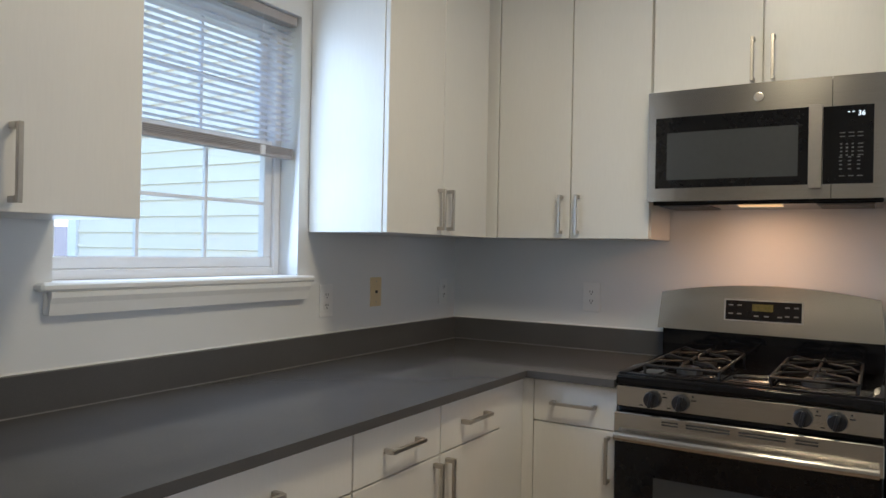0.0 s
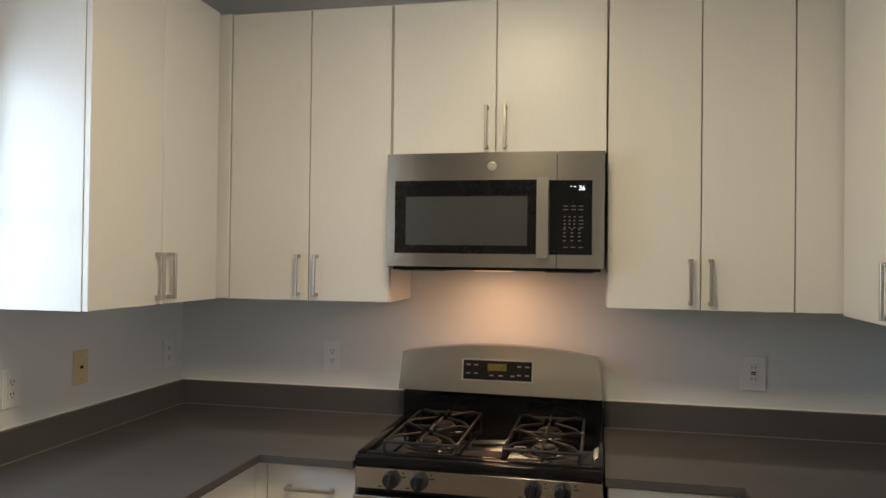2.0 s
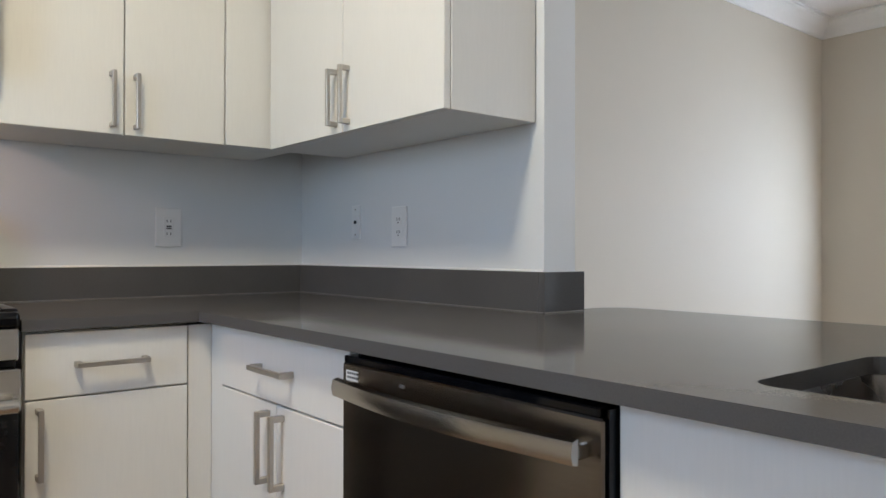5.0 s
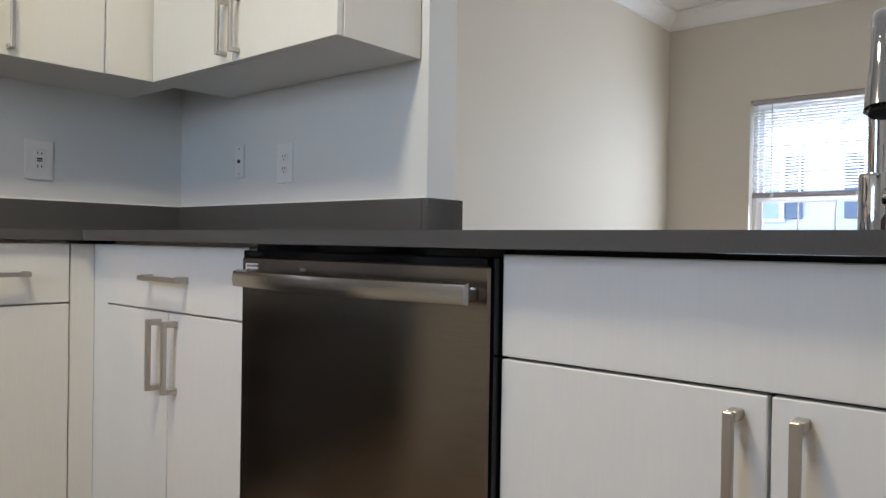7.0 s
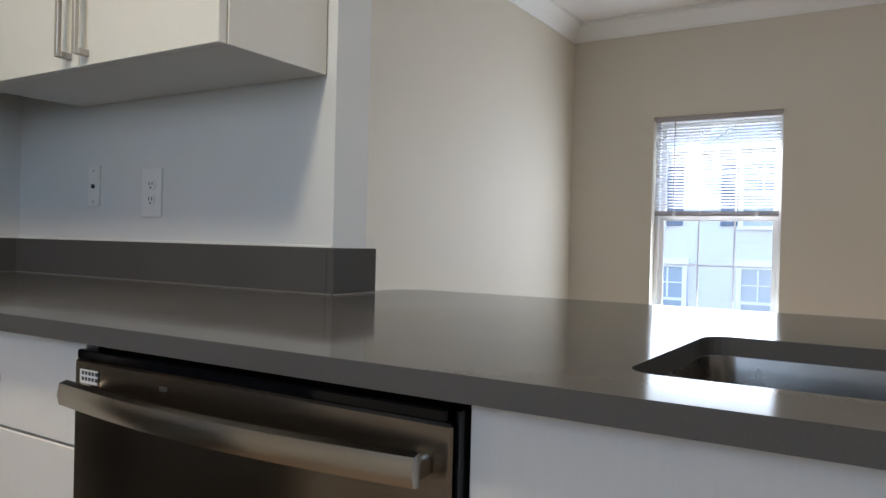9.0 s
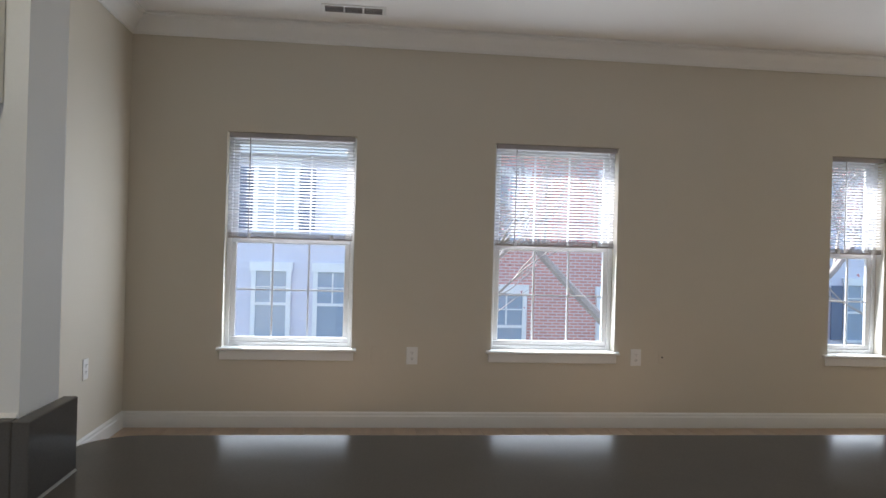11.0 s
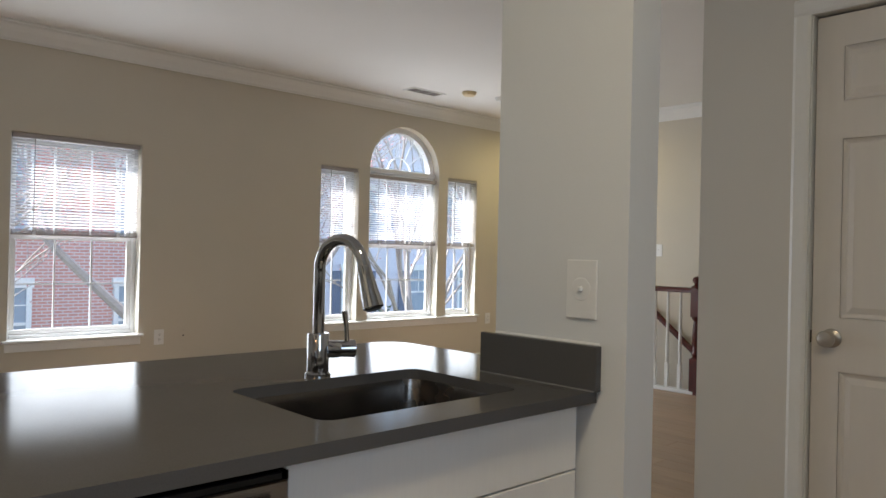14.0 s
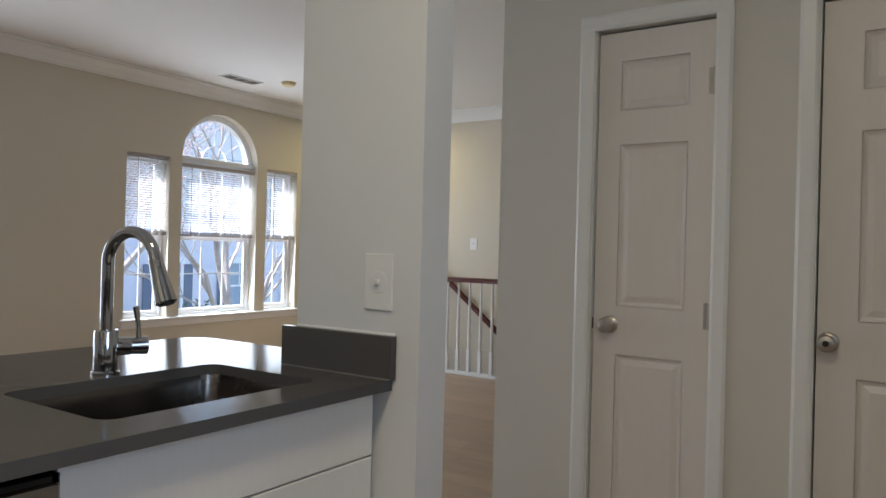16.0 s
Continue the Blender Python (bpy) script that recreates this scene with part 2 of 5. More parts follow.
def rounded(x0, x1, y0, y1, r, n=6):
    pts = []
    for cx, cy, s in ((x1 - r, y1 - r, 0), (x0 + r, y1 - r, 1), (x0 + r, y0 + r, 2), (x1 - r, y0 + r, 3)):
        pts += [(cx + r * math.cos((s + k / n) * math.pi / 2), cy + r * math.sin((s + k / n) * math.pi / 2)) for k in range(n + 1)]
    return pts


def finish(name, bm, material, smooth=False):
    me = bpy.data.meshes.new(name)
    bmesh.ops.recalc_face_normals(bm, faces=bm.faces)
    bm.to_mesh(me)
    bm.free()
    me.materials.append(material)
    if smooth:
        me.polygons.foreach_set("use_smooth", [True] * len(me.polygons))
        me.set_sharp_from_angle(angle=radians(38))
    return me


def thing(name, at, label, category, group=""):
    ob = new(name)
    ob.empty_display_size = 0.05
    ob.location = at
    return tagged(ob, label, category, group)


def origin_of(ob):
    o = Vector((0, 0, 0))
    while ob:
        o += ob.location
        ob = ob.parent
    return o


def part(name, bm, material, parent, label="", smooth=False):
    """One mesh, given in world places, under a thing or a part."""
    bmesh.ops.translate(bm, verts=bm.verts, vec=-origin_of(parent))
    ob = new(name, finish(name, bm, material, smooth))
    ob.parent = parent
    return tagged(ob, label)


def piece(name, me, parent, at):
    """One of many alike pieces that share a mesh; at: world place of its origin."""
    ob = new(name, me)
    ob.parent = parent
    ob.location = Vector(at) - origin_of(parent)
    return ob


def solo(name, bm, material, label, category="", kind="", group="", smooth=False):
    return tagged(new(name, finish(name, bm, material, smooth)), label, category, group, kind)


# ---- walls ----
def wall(name, axis, a, b, u0, u1, z0, z1, holes, material, label):
    """A wall between a and b across its thickness, from u0 to u1 along it, with rectangular holes (u0, u1, z0, z1)."""
    bm = bmesh.new()
    us = sorted({u0, u1, *[h[0] for h in holes], *[h[1] for h in holes]})
    for ua, ub in zip(us, us[1:]):
        mid = (ua + ub) / 2
        cuts = sorted((h[2], h[3]) for h in holes if h[0] < mid < h[1])
        z = z0
        for c0, c1 in cuts + [(z1, z1)]:
            if c0 > z + 1e-4:
                if axis == "x":
                    add_box(bm, a, b, ua, ub, z, c0)
                else:
                    add_box(bm, ua, ub, a, b, z, c0)
            z = c1
    return solo(name, bm, material, label, "wall", "structure")


CZ = 2.735
EX = 6.97
wall("wall_west", "x", -0.16, 0, -3.84, 0.14, -0.2, CZ, [(-2.0, -1.11, 1.235, 2.15)], WALL_K, "white painted kitchen wall with a window")
wall("wall_north", "y", 0, 0.14, 0, 2.95, -0.2, CZ, [], WALL_K, "white painted kitchen wall behind the range")
wall("wall_stub", "x", 2.822, 2.936, -1.229, 0, -0.2, CZ, [], WALL_K, "white painted stub wall beside the peninsula")
wall("wall_living_north", "y", -0.077, 0.14, 2.936, EX + 0.18, -0.2, CZ, [], WALL_L, "beige painted living room wall")
W1, W2 = (-1.575, -0.708), (-3.435, -2.542)
W3, W4, W5 = (-5.495, -5.063), (-6.535, -5.625), (-7.105, -6.665)
WZ0, WZ1 = 0.535, 1.992
ARC_C, ARC_R, ARC_Z = -6.08, 0.455, 2.025
east = wall("wall_east", "x", EX, EX + 0.18, -9.2, -0.077, -0.2, CZ,
            [(*W1, WZ0, WZ1), (*W2, WZ0, WZ1), (*W3, WZ0, 2.005), (*W4, WZ0, 2.49), (*W5, WZ0, 2.02)], WALL_L, "beige painted living room wall with five windows")


def arch_fill():
    """The wall above the round-headed window, cut to a half circle."""
    bm = bmesh.new()
    n = 28
    for x in (EX, EX + 0.18):
        lo = [bm.verts.new((x, ARC_C - ARC_R * math.cos(math.pi * k / n), ARC_Z + ARC_R * math.sin(math.pi * k / n))) for k in range(n + 1)]
        hi = [bm.verts.new((x, ARC_C - ARC_R * math.cos(math.pi * k / n), 2.49)) for k in range(n + 1)]
        for k in range(n):
            bm.faces.new((lo[k], lo[k + 1], hi[k + 1], hi[k]))
        if x == EX:
            front = lo
    for k in range(n):
        bm.faces.new((front[k], front[k + 1], lo[k + 1], lo[k]))
    return bm


solo("wall_east_arch", arch_fill(), WALL_L, "beige painted wall round the arched window head", "wall", "structure")
D1 = (1.757, 2.181)
D2 = (0.69, 1.450)
wall("wall_doors", "y", -3.98, -3.84, -0.16, 2.565, -0.2, CZ, [(D1[0], D1[1], 0.0, 2.025), (D2[0], D2[1], 0.0, 2.025)], WALL_D, "beige painted wall with two panelled doors")
wall("wall_living_west", "x", 2.425, 2.565, -8.05, -3.98, -2.8, CZ, [], WALL_L, "beige painted hall wall")
wall("wall_stair", "y", -8.19, -8.05, 2.52, 6.02, -2.8, CZ, [], WALL_L, "beige painted wall beside the stairs")
wall("wall_hall_return", "x", 5.90, 6.02, -8.58, -8.19, -0.2, CZ, [], WALL_L, "beige painted hall corner")
wall("wall_south", "y", -8.72, -8.58, 5.90, EX, -0.2, CZ, [(6.12, 6.86, 0.0, 2.05)], WALL_L, "beige painted wall with an open door")
wall("wall_column", "y", -2.785, -2.675, 2.104, 2.486, -0.2, CZ, [], WALL_K, "painted wall column at the end of the peninsula")
wall("wall_back_room", "y", -11.6, -11.5, 5.0, EX + 0.18, -0.2, CZ, [], WALL_L, "painted wall of the room behind")
wall("wall_back_room_west", "x", 4.9, 5.0, -11.6, -8.72, -0.2, CZ, [], WALL_L, "painted side wall of the room behind")
wall("wall_back_room_east", "x", EX, EX + 0.18, -11.6, -9.2, -0.2, CZ, [(-10.9, -9.6, 0.6, 2.1)], WALL_L, "painted window wall of the room behind")
wall("wall_closet", "y", -4.8, -4.7, -0.16, 2.425, -0.2, CZ, [], WALL_L, "closet back wall")
wall("wall_closet_west", "x", -0.16, -0.06, -4.7, -3.98, -0.2, CZ, [], WALL_L, "closet side wall")
solo("ceiling", box(-0.16, EX + 0.18, -11.6, 0.14, CZ, CZ + 0.15), CEIL, "white painted flat ceiling", "ceiling", "structure")
floor = solo("floor", add_box(add_box(add_box(bmesh.new(), -0.16, EX, -7.45, 0, -0.15, -0.012), 5.95, EX, -11.6, -7.45, -0.15, -0.012), 4.9, 5.95, -11.6, -8.19, -0.15, -0.012),
             SUBFLOOR, "wooden plank floor in warm brown", "floor", "structure")
solo("stairwell_floor", box(2.565, 6.02, -8.05, -7.4, -2.8, -2.7), CONC, "landing at the foot of the stairs", "floor", "structure")
solo("wall_stairwell", box(2.565, 6.02, -7.42, -7.36, -2.7, -0.15), WALL_L, "wall under the landing edge", "wall", "structure")

CROWN = [(0, 0), (0.012, 0), (0.018, 0.018), (0.05, 0.06), (0.085, 0.095), (0.09, 0.112), (0.11, 0.112), (0.11, 0.125), (0, 0.125)]


def crown(name, axis, at, sign, a, b):
    loop = [(at + sign * u, CZ - 0.125 + v) for u, v in CROWN]
    solo(name, prism(loop, axis, a, b), TRIM, "white moulded crown trim under the ceiling", "crown moulding", "structure")


crown("trim_crown_east", "y", EX, -1, -8.58, -0.077)
crown("trim_crown_north", "x", -0.077, -1, 2.95, EX)
crown("trim_crown_stair", "x", -8.05, 1, 2.565, 5.96)
crown("trim_crown_hall", "y", 2.565, 1, -8.05, -3.84)
crown("trim_crown_south", "x", -8.58, 1, 5.9, EX)
BASE = [(0, 0), (0.016, 0), (0.016, 0.075), (0.011, 0.085), (0.011, 0.097), (0.004, 0.108), (0, 0.108)]


def baseboard(name, axis, at, sign, a, b):
    solo(name, prism([(at + sign * u, v) for u, v in BASE], axis, a, b), TRIM, "white painted moulded baseboard", "baseboard", "structure")


baseboard("baseboard_east", "y", EX, -1, -8.58, -0.077)
baseboard("baseboard_north", "x", -0.077, -1, 2.95, EX)
baseboard("baseboard_hall", "y", 2.565, 1, -7.4, -3.84)
baseboard("baseboard_doors_a", "x", -3.84, 1, 2.25, 2.565)
baseboard("baseboard_doors_b", "x", -3.84, 1, 1.52, 1.69)


# ---- windows ----
def opening_box(side, u0, u1, w0, w1, z0, z1, bevel=0.0):
    """A box in a window's own measures: u along the wall, w outwards from the wall's inner face."""
    if side == "east":
        return box(EX + w0, EX + w1, u0, u1, z0, z1, bevel)
    return box(-w1, -w0, u0, u1, z0, z1, bevel)


def sash(win, side, u0, u1, z0, z1, w, cols, rows, rail=0.035):
    fr = bmesh.new()
    for a, b, c, d in ((u0, u1, z0, z0 + rail), (u0, u1, z1 - rail, z1), (u0, u0 + rail, z0 + rail, z1 - rail), (u1 - rail, u1, z0 + rail, z1 - rail)):
        o = opening_box(side, a, b, w, w + 0.03, c, d, 0.003)
        me = bpy.data.meshes.new("t")
        o.to_mesh(me)
        o.free()
        fr.from_mesh(me)
        bpy.data.meshes.remove(me)
    s = part("sash", fr, VINYL, win)
    g0, g1, h0, h1 = u0 + rail, u1 - rail, z0 + rail, z1 - rail
    for k in range(1, cols):
        u = g0 + (g1 - g0) * k / cols
        part("glazing_bar", opening_box(side, u - 0.0055, u + 0.0055, w + 0.008, w + 0.02, h0, h1), VINYL, s)
    for k in range(1, rows):
        z = h0 + (h1 - h0) * k / rows
        part("glazing_bar", opening_box(side, g0, g1, w + 0.0085, w + 0.0195, z - 0.0055, z + 0.0055), VINYL, s)
    p = part("pane", opening_box(side, g0, g1, w + 0.013, w + 0.016, h0, h1), GLASS, s, "clear glass")
    p.visible_shadow = False


def window(name, side, u0, u1, z0, z1, cols, label, mid=None, depth=0.10):
    win = thing(name, (EX if side == "east" else 0, (u0 + u1) / 2, z0), label, "window")
    tagged(win, kind="structure")
    mid = mid or (z0 + z1) / 2
    f = 0.03
    for a, b, c, d in ((u0, u0 + f, z0, z1), (u1 - f, u1, z0, z1), (u0 + f, u1 - f, z1 - f, z1), (u0 + f, u1 - f, z0, z0 + f)):
        part("window_frame", opening_box(side, a, b, depth - 0.012, depth + 0.06, c, d, 0.003), VINYL, win)
    sash(win, side, u0 + f, u1 - f, z0 + f, mid + 0.02, depth, cols, 2)
    sash(win, side, u0 + f, u1 - f, mid - 0.02, z1 - f, depth + 0.031, cols, 2)
    return win


def sill(side, u0, u1, z, deep, apron=0.06):
    s = thing("window_sill", (EX if side == "east" else 0, (u0 + u1) / 2, z), "white painted window sill with an apron below", "window sill")
    tagged(s, kind="structure")
    part("stool", opening_box(side, u0, u1, -0.035, deep, z - 0.022, z, 0.006), TRIM, s)
    part("apron", opening_box(side, u0 + 0.02, u1 - 0.02, -0.016, -0.001, z - 0.022 - apron, z - 0.023, 0.005), TRIM, s)
    return s


def blind(side, u0, u1, z_top, z_low, w, wand):
    b = thing("window_blind", (EX if side == "east" else 0, (u0 + u1) / 2, z_top), "white mini blind drawn halfway up the window", "blind", "window blinds")
    part("head_rail", opening_box(side, u0, u1, w - 0.02, w + 0.02, z_top - 0.032, z_top, 0.003), RAILG, b, "head rail with its shade in the grey")
    me = bpy.data.meshes.new("slat")
    sm = bmesh.new()
    n = (u1 - u0) / 2 - 0.004
    tip = -0.4 if side == "east" else 0.0
    rows = [(u, v + tip * u) for u, v in ((-0.0125, -0.0025), (-0.004, 0.0008), (0.004, 0.0016), (0.0125, 0.0008))]
    top = [[sm.verts.new((dx, uu, dz)) for dx, dz in rows] for uu in (-n, n)]
    for k in range(3):
        sm.faces.new((top[0][k], top[0][k + 1], top[1][k + 1], top[1][k]))
    sm.to_mesh(me)
    sm.free()
    me.materials.append(SLAT)
    x = EX + w if side == "east" else -w
    z = z_top - 0.05
    while z > z_low + 0.05:
        piece("slat", me, b, (x, (u0 + u1) / 2, z))
        z -= 0.0215
    # white slats bunched up, coloured grey for the shade between them
    for k in range(5):
        part("gathered_slat", box(x - 0.0125, x + 0.0125, u0 + 0.004, u1 - 0.004, z_low + 0.012 + k * 0.0055, z_low + 0.0155 + k * 0.0055), RAILG, b)
    part("bottom_rail", opening_box(side, u0 + 0.004, u1 - 0.004, w - 0.013, w + 0.013, z_low, z_low + 0.011, 0.002), RAILG, b)
    for k in (0.17, 0.83):
        u = u0 + (u1 - u0) * k
        part("ladder_cord", cyl((x, u, z_low), (x, u, z_top - 0.03), 0.0011, n=6), SLAT, b)
        part("cord_clip", box(x - 0.016, x + 0.016, u - 0.012, u + 0.012, z_low + 0.002, z_low + 0.034, 0.003), VINYL, b)
    uw = u1 - wand if side == "east" else u0 + wand
    wx = x - 0.02 if side == "east" else x + 0.02
    part("tilt_wand", cyl((wx, uw, z_low + 0.02), (wx, uw, z_top - 0.03), 0.0035, n=8), RAILG, b)
    return b


window("window_1", "west", -2.0, -1.11, 1.235, 2.15, 3, "white vinyl kitchen window with divided panes")
sill("west", -2.045, -1.05, 1.237, 0.09)
apr = bpy.data.objects["window_sill"]
part("moulding", prism([(0.017, 1.155), (0.022, 1.155), (0.028, 1.185), (0.034, 1.20), (0.034, 1.214), (0.017, 1.214)], "y", -2.02, -1.075), TRIM, apr)
blind("west", -1.995, -1.115, 2.148, 1.645, 0.035, 0.08)
for k, (a, b) in enumerate((W1, W2)):
    window("window_%d" % (k + 2), "east", a, b, WZ0, WZ1, 3, "white vinyl double-hung window with divided panes")
    sill("east", a - 0.035, b + 0.035, WZ0 + 0.003, 0.086)
    blind("east", a + 0.012, b - 0.012, WZ1 - 0.002, 1.275, 0.03, 0.14)
for k, ((a, b), z1, c) in enumerate(((W3, 2.005, 2), (W5, 2.02, 2))):
    window("window_%d" % (k + 4), "east", a, b, WZ0, z1, c, "narrow white vinyl double-hung side window")
    blind("east", a + 0.008, b - 0.008, z1 - 0.002, 1.285, 0.03, 0.11)
arched = window("window_6", "east", *W4, WZ0, 2.0, 3, "white vinyl double-hung window under a half-round fanlight")
blind("east", W4[0] + 0.01, W4[1] - 0.01, 1.97, 1.285, 0.045, 0.12)
sill("east", -7.16, -5.02, WZ0 + 0.003, 0.086)


def half_ring(r0, r1, x0, x1, n=28):
    bm = bmesh.new()
    vs = [[bm.verts.new((x, ARC_C - r * math.cos(math.pi * k / n), ARC_Z + 0.002 + r * math.sin(math.pi * k / n))) for x, r in ((x0, r0), (x0, r1), (x1, r1), (x1, r0))] for k in range(n + 1)]
    for a, b in zip(vs, vs[1:]):
        for k in range(4):
            bm.faces.new((a[k], a[(k + 1) % 4], b[(k + 1) % 4], b[k]))
    bm.faces.new(vs[0])
    bm.faces.new(vs[-1])
    return bm


fan = part("fanlight_frame", half_ring(ARC_R - 0.055, ARC_R - 0.002, EX + 0.088, EX + 0.16), VINYL, arched)
part("transom", box(EX + 0.06, EX + 0.17, W4[0], W4[1], 2.001, 2.045, 0.004), VINYL, arched)
part("glazing_arc", half_ring(0.144, 0.153, EX + 0.108, EX + 0.122), VINYL, fan)
for deg in (35, 62, 90, 118, 145):
    c, s = math.cos(radians(deg)), math.sin(radians(deg))
    part("glazing_spoke", tube([(EX + 0.115, ARC_C + 0.15 * c, ARC_Z + 0.15 * s), (EX + 0.115, ARC_C + 0.42 * c, ARC_Z + 0.42 * s)], 0.0045, 6), VINYL, fan)
fp = part("fan_pane", prism([(ARC_C + 0.41 * math.cos(math.pi * k / 24), ARC_Z + 0.03 + 0.38 * math.sin(math.pi * k / 24)) for k in range(25)], "x", EX + 0.125, EX + 0.128), GLASS, fan, "clear glass")
fp.visible_shadow = False


# ---- doors ----
def casing(door, x0, x1, top, y, sign, w=0.054):
    prof = [(0, 0), (0.012, 0), (0.016, 0.01), (0.018, 0.045), (0.012, 0.056), (0.008, w), (0, w)]
    for side in (-1, 1):
        e = x0 if side < 0 else x1
        part("casing", prism([(e + side * v, y + sign * u) for u, v in prof], "z", 0, top), TRIM, door)
    part("casing", prism([(y + sign * u, top + v) for u, v in prof], "x", x0 - w, x1 + w), TRIM, door)


def panel_door(name, x0, x1, y, cols, label, hinge_right, knob_x, keyed=False):
    door = thing(name, ((x0 + x1) / 2, y, 0), label, "door")
    tagged(door, kind="structure")
    x0, x1 = x0 + 0.008, x1 - 0.008
    top = 2.016
    rows = ((0.24, 0.862), (1.035, 1.612), (1.735, 1.912))
    st = 0.084 if cols == 1 else 0.11
    mid = 0.10
    if cols == 1:
        spans = [(x0 + st, x1 - st)]
    else:
        c = (x0 + x1) / 2
        spans = [(x0 + st, c - mid / 2), (c + mid / 2, x1 - st)]
    leaf = bmesh.new()
    add_box(leaf, x0, x1, y - 0.034, y - 0.012, 0.01, top)
    add_box(leaf, x0, spans[0][0], y - 0.012, y, 0.01, top)
    add_box(leaf, spans[-1][1], x1, y - 0.012, y, 0.01, top)
    if cols == 2:
        add_box(leaf, spans[0][1], spans[1][0], y - 0.012, y, 0.01, top)
    for a, b in spans:
        for z0, z1 in zip((0.01, *[r[1] for r in rows]), (*[r[0] for r in rows], top)):
            add_box(leaf, a, b, y - 0.012, y, z0, z1)
    lf = part("leaf", leaf, DOOR, door)
    for a, b in spans:
        for z0, z1 in rows:
            bm = bmesh.new()
            lo = [(a + 0.002, z0 + 0.002), (b - 0.002, z0 + 0.002), (b - 0.002, z1 - 0.002), (a + 0.002, z1 - 0.002)]
            rings = []
            for inset, dy in ((0, -0.001), (0.008, -0.008), (0.014, -0.0105), (0.034, -0.003)):
                rings.append([bm.verts.new((px + (inset if px < (a + b) / 2 else -inset), y + dy, pz + (inset if pz < (z0 + z1) / 2 else -inset))) for px, pz in lo])
            for r, q in zip(rings, rings[1:]):
                for k in range(4):
                    bm.faces.new((r[k], r[(k + 1) % 4], q[(k + 1) % 4], q[k]))
            bm.faces.new(rings[-1])
            part("panel", bm, DOOR, lf)
    kn = lathe([(0.031, 0), (0.031, 0.004), (0.026, 0.008), (0.011, 0.011), (0.010, 0.028), (0.02, 0.034), (0.0265, 0.044), (0.027, 0.054), (0.022, 0.062), (0.008, 0.066)], (0, 0, 0), 24)
    bmesh.ops.transform(kn, verts=kn.verts, matrix=pose(knob_x, y, 0.968, -90, 0, 0))
    knob = part("knob", kn, NICKEL, door, "satin nickel knob", smooth=True)
    if keyed:
        part("keyhole", cyl((knob_x, y + 0.0655, 0.968), (knob_x, y + 0.069, 0.968), 0.009), IRON, knob)
    part("latch_plate", box(knob_x + 0.062, knob_x + 0.066, y - 0.02, y + 0.001, 0.948, 0.988), IRON, door)
    hx = x0 - 0.001 if hinge_right else x1
    for hz in (0.2, 1.02, 1.81):
        h = cyl((hx, y + 0.006, hz - 0.045), (hx, y + 0.006, hz + 0.045), 0.006, n=10)
        add_box(h, hx - 0.002, hx + 0.02, y - 0.001, y + 0.0025, hz - 0.044, hz + 0.044)
        part("hinge", h, NICKEL, door)
    return door


d1 = panel_door("door_1", *D1, -3.862, 1, "closed narrow off-white three-panel closet door", True, 2.112)
d2 = panel_door("door_2", *D2, -3.862, 2, "closed off-white six-panel door with a keyed knob", True, 1.410, True)
for d, (a, b) in ((d1, D1), (d2, D2)):
    casing(d, a, b, 2.025, -3.84, 1)
    part("jamb", add_box(add_box(box(a - 0.002, a + 0.003, -3.98, -3.84, 0, 2.025), b - 0.003, b + 0.002, -3.98, -3.84, 0, 2.025), a, b, -3.98, -3.897, 2.022, 2.03), TRIM, d)
d3 = panel_door("door_3", 6.12, 6.86, -8.60, 2, "white six-panel door standing ajar at the hall's end", False, 6.2)
d3.matrix_basis = Matrix.Translation((6.86, -8.62, 0)) @ pose(0, 0, 0, 0, 0, 28) @ Matrix.Translation((-0.37, 0, 0))
d3f = thing("door_frame", (6.49, -8.58, 0), "white painted door casing at the hall's end", "door frame")
tagged(d3f, kind="structure")
casing(d3f, 6.12, 6.86, 2.05, -8.58, 1, 0.075)


# ---- cabinets ----
def pull(door, p, q, out):
    """A square bar pull from p to q on two posts; out: the way it stands off."""
    p, q, out = Vector(p), Vector(q), Vector(out)
    d = (q - p).normalized()
    bm = bmesh.new()
    h = 0.0055
    s = d.cross(out)

    def slab(c0, c1):
        lo = [min(c0[i], c1[i]) for i in range(3)]
        hi = [max(c0[i], c1[i]) for i in range(3)]
        add_box(bm, lo[0], hi[0], lo[1], hi[1], lo[2], hi[2], 0.0012)
    slab(p - s * h + out * 0.024, q + s * h + out * 0.034)
    for e, k in ((p, 1), (q, -1)):
        slab(e - s * h * 1.25 + out * 0.0005, e + s * h * 1.25 + d * k * 0.013 + out * 0.0255)
    return part("handle", bm, NICKEL, door, "brushed nickel bar handle")


def front(cab, axis, at, sign, u0, u1, z0, z1, name="door"):
    """A flat laminate front with eased edges; at: the plane of its face, sign: the way it faces."""
    g = 0.0021
    if axis == "x":
        bm = box(at - sign * 0.019, at, u0 + g, u1 - g, z0 + g, z1 - g, 0.0015)
    else:
        bm = box(u0 + g, u1 - g, at - sign * 0.019, at, z0 + g, z1 - g, 0.0015)
    return part(name, bm, CAB, cab)


def fixed(axis, at, sign, u, v0, v1, upright, z):
    """End points of a pull on a front."""
    if upright:
        a, b = (u, v0), (u, v1)
    else:
        a, b = (v0, z), (v1, z)
    pts = [(at, k[0], k[1]) if axis == "x" else (k[0], at, k[1]) for k in (a, b)]
    return (*pts, (sign, 0, 0) if axis == "x" else (0, sign, 0))


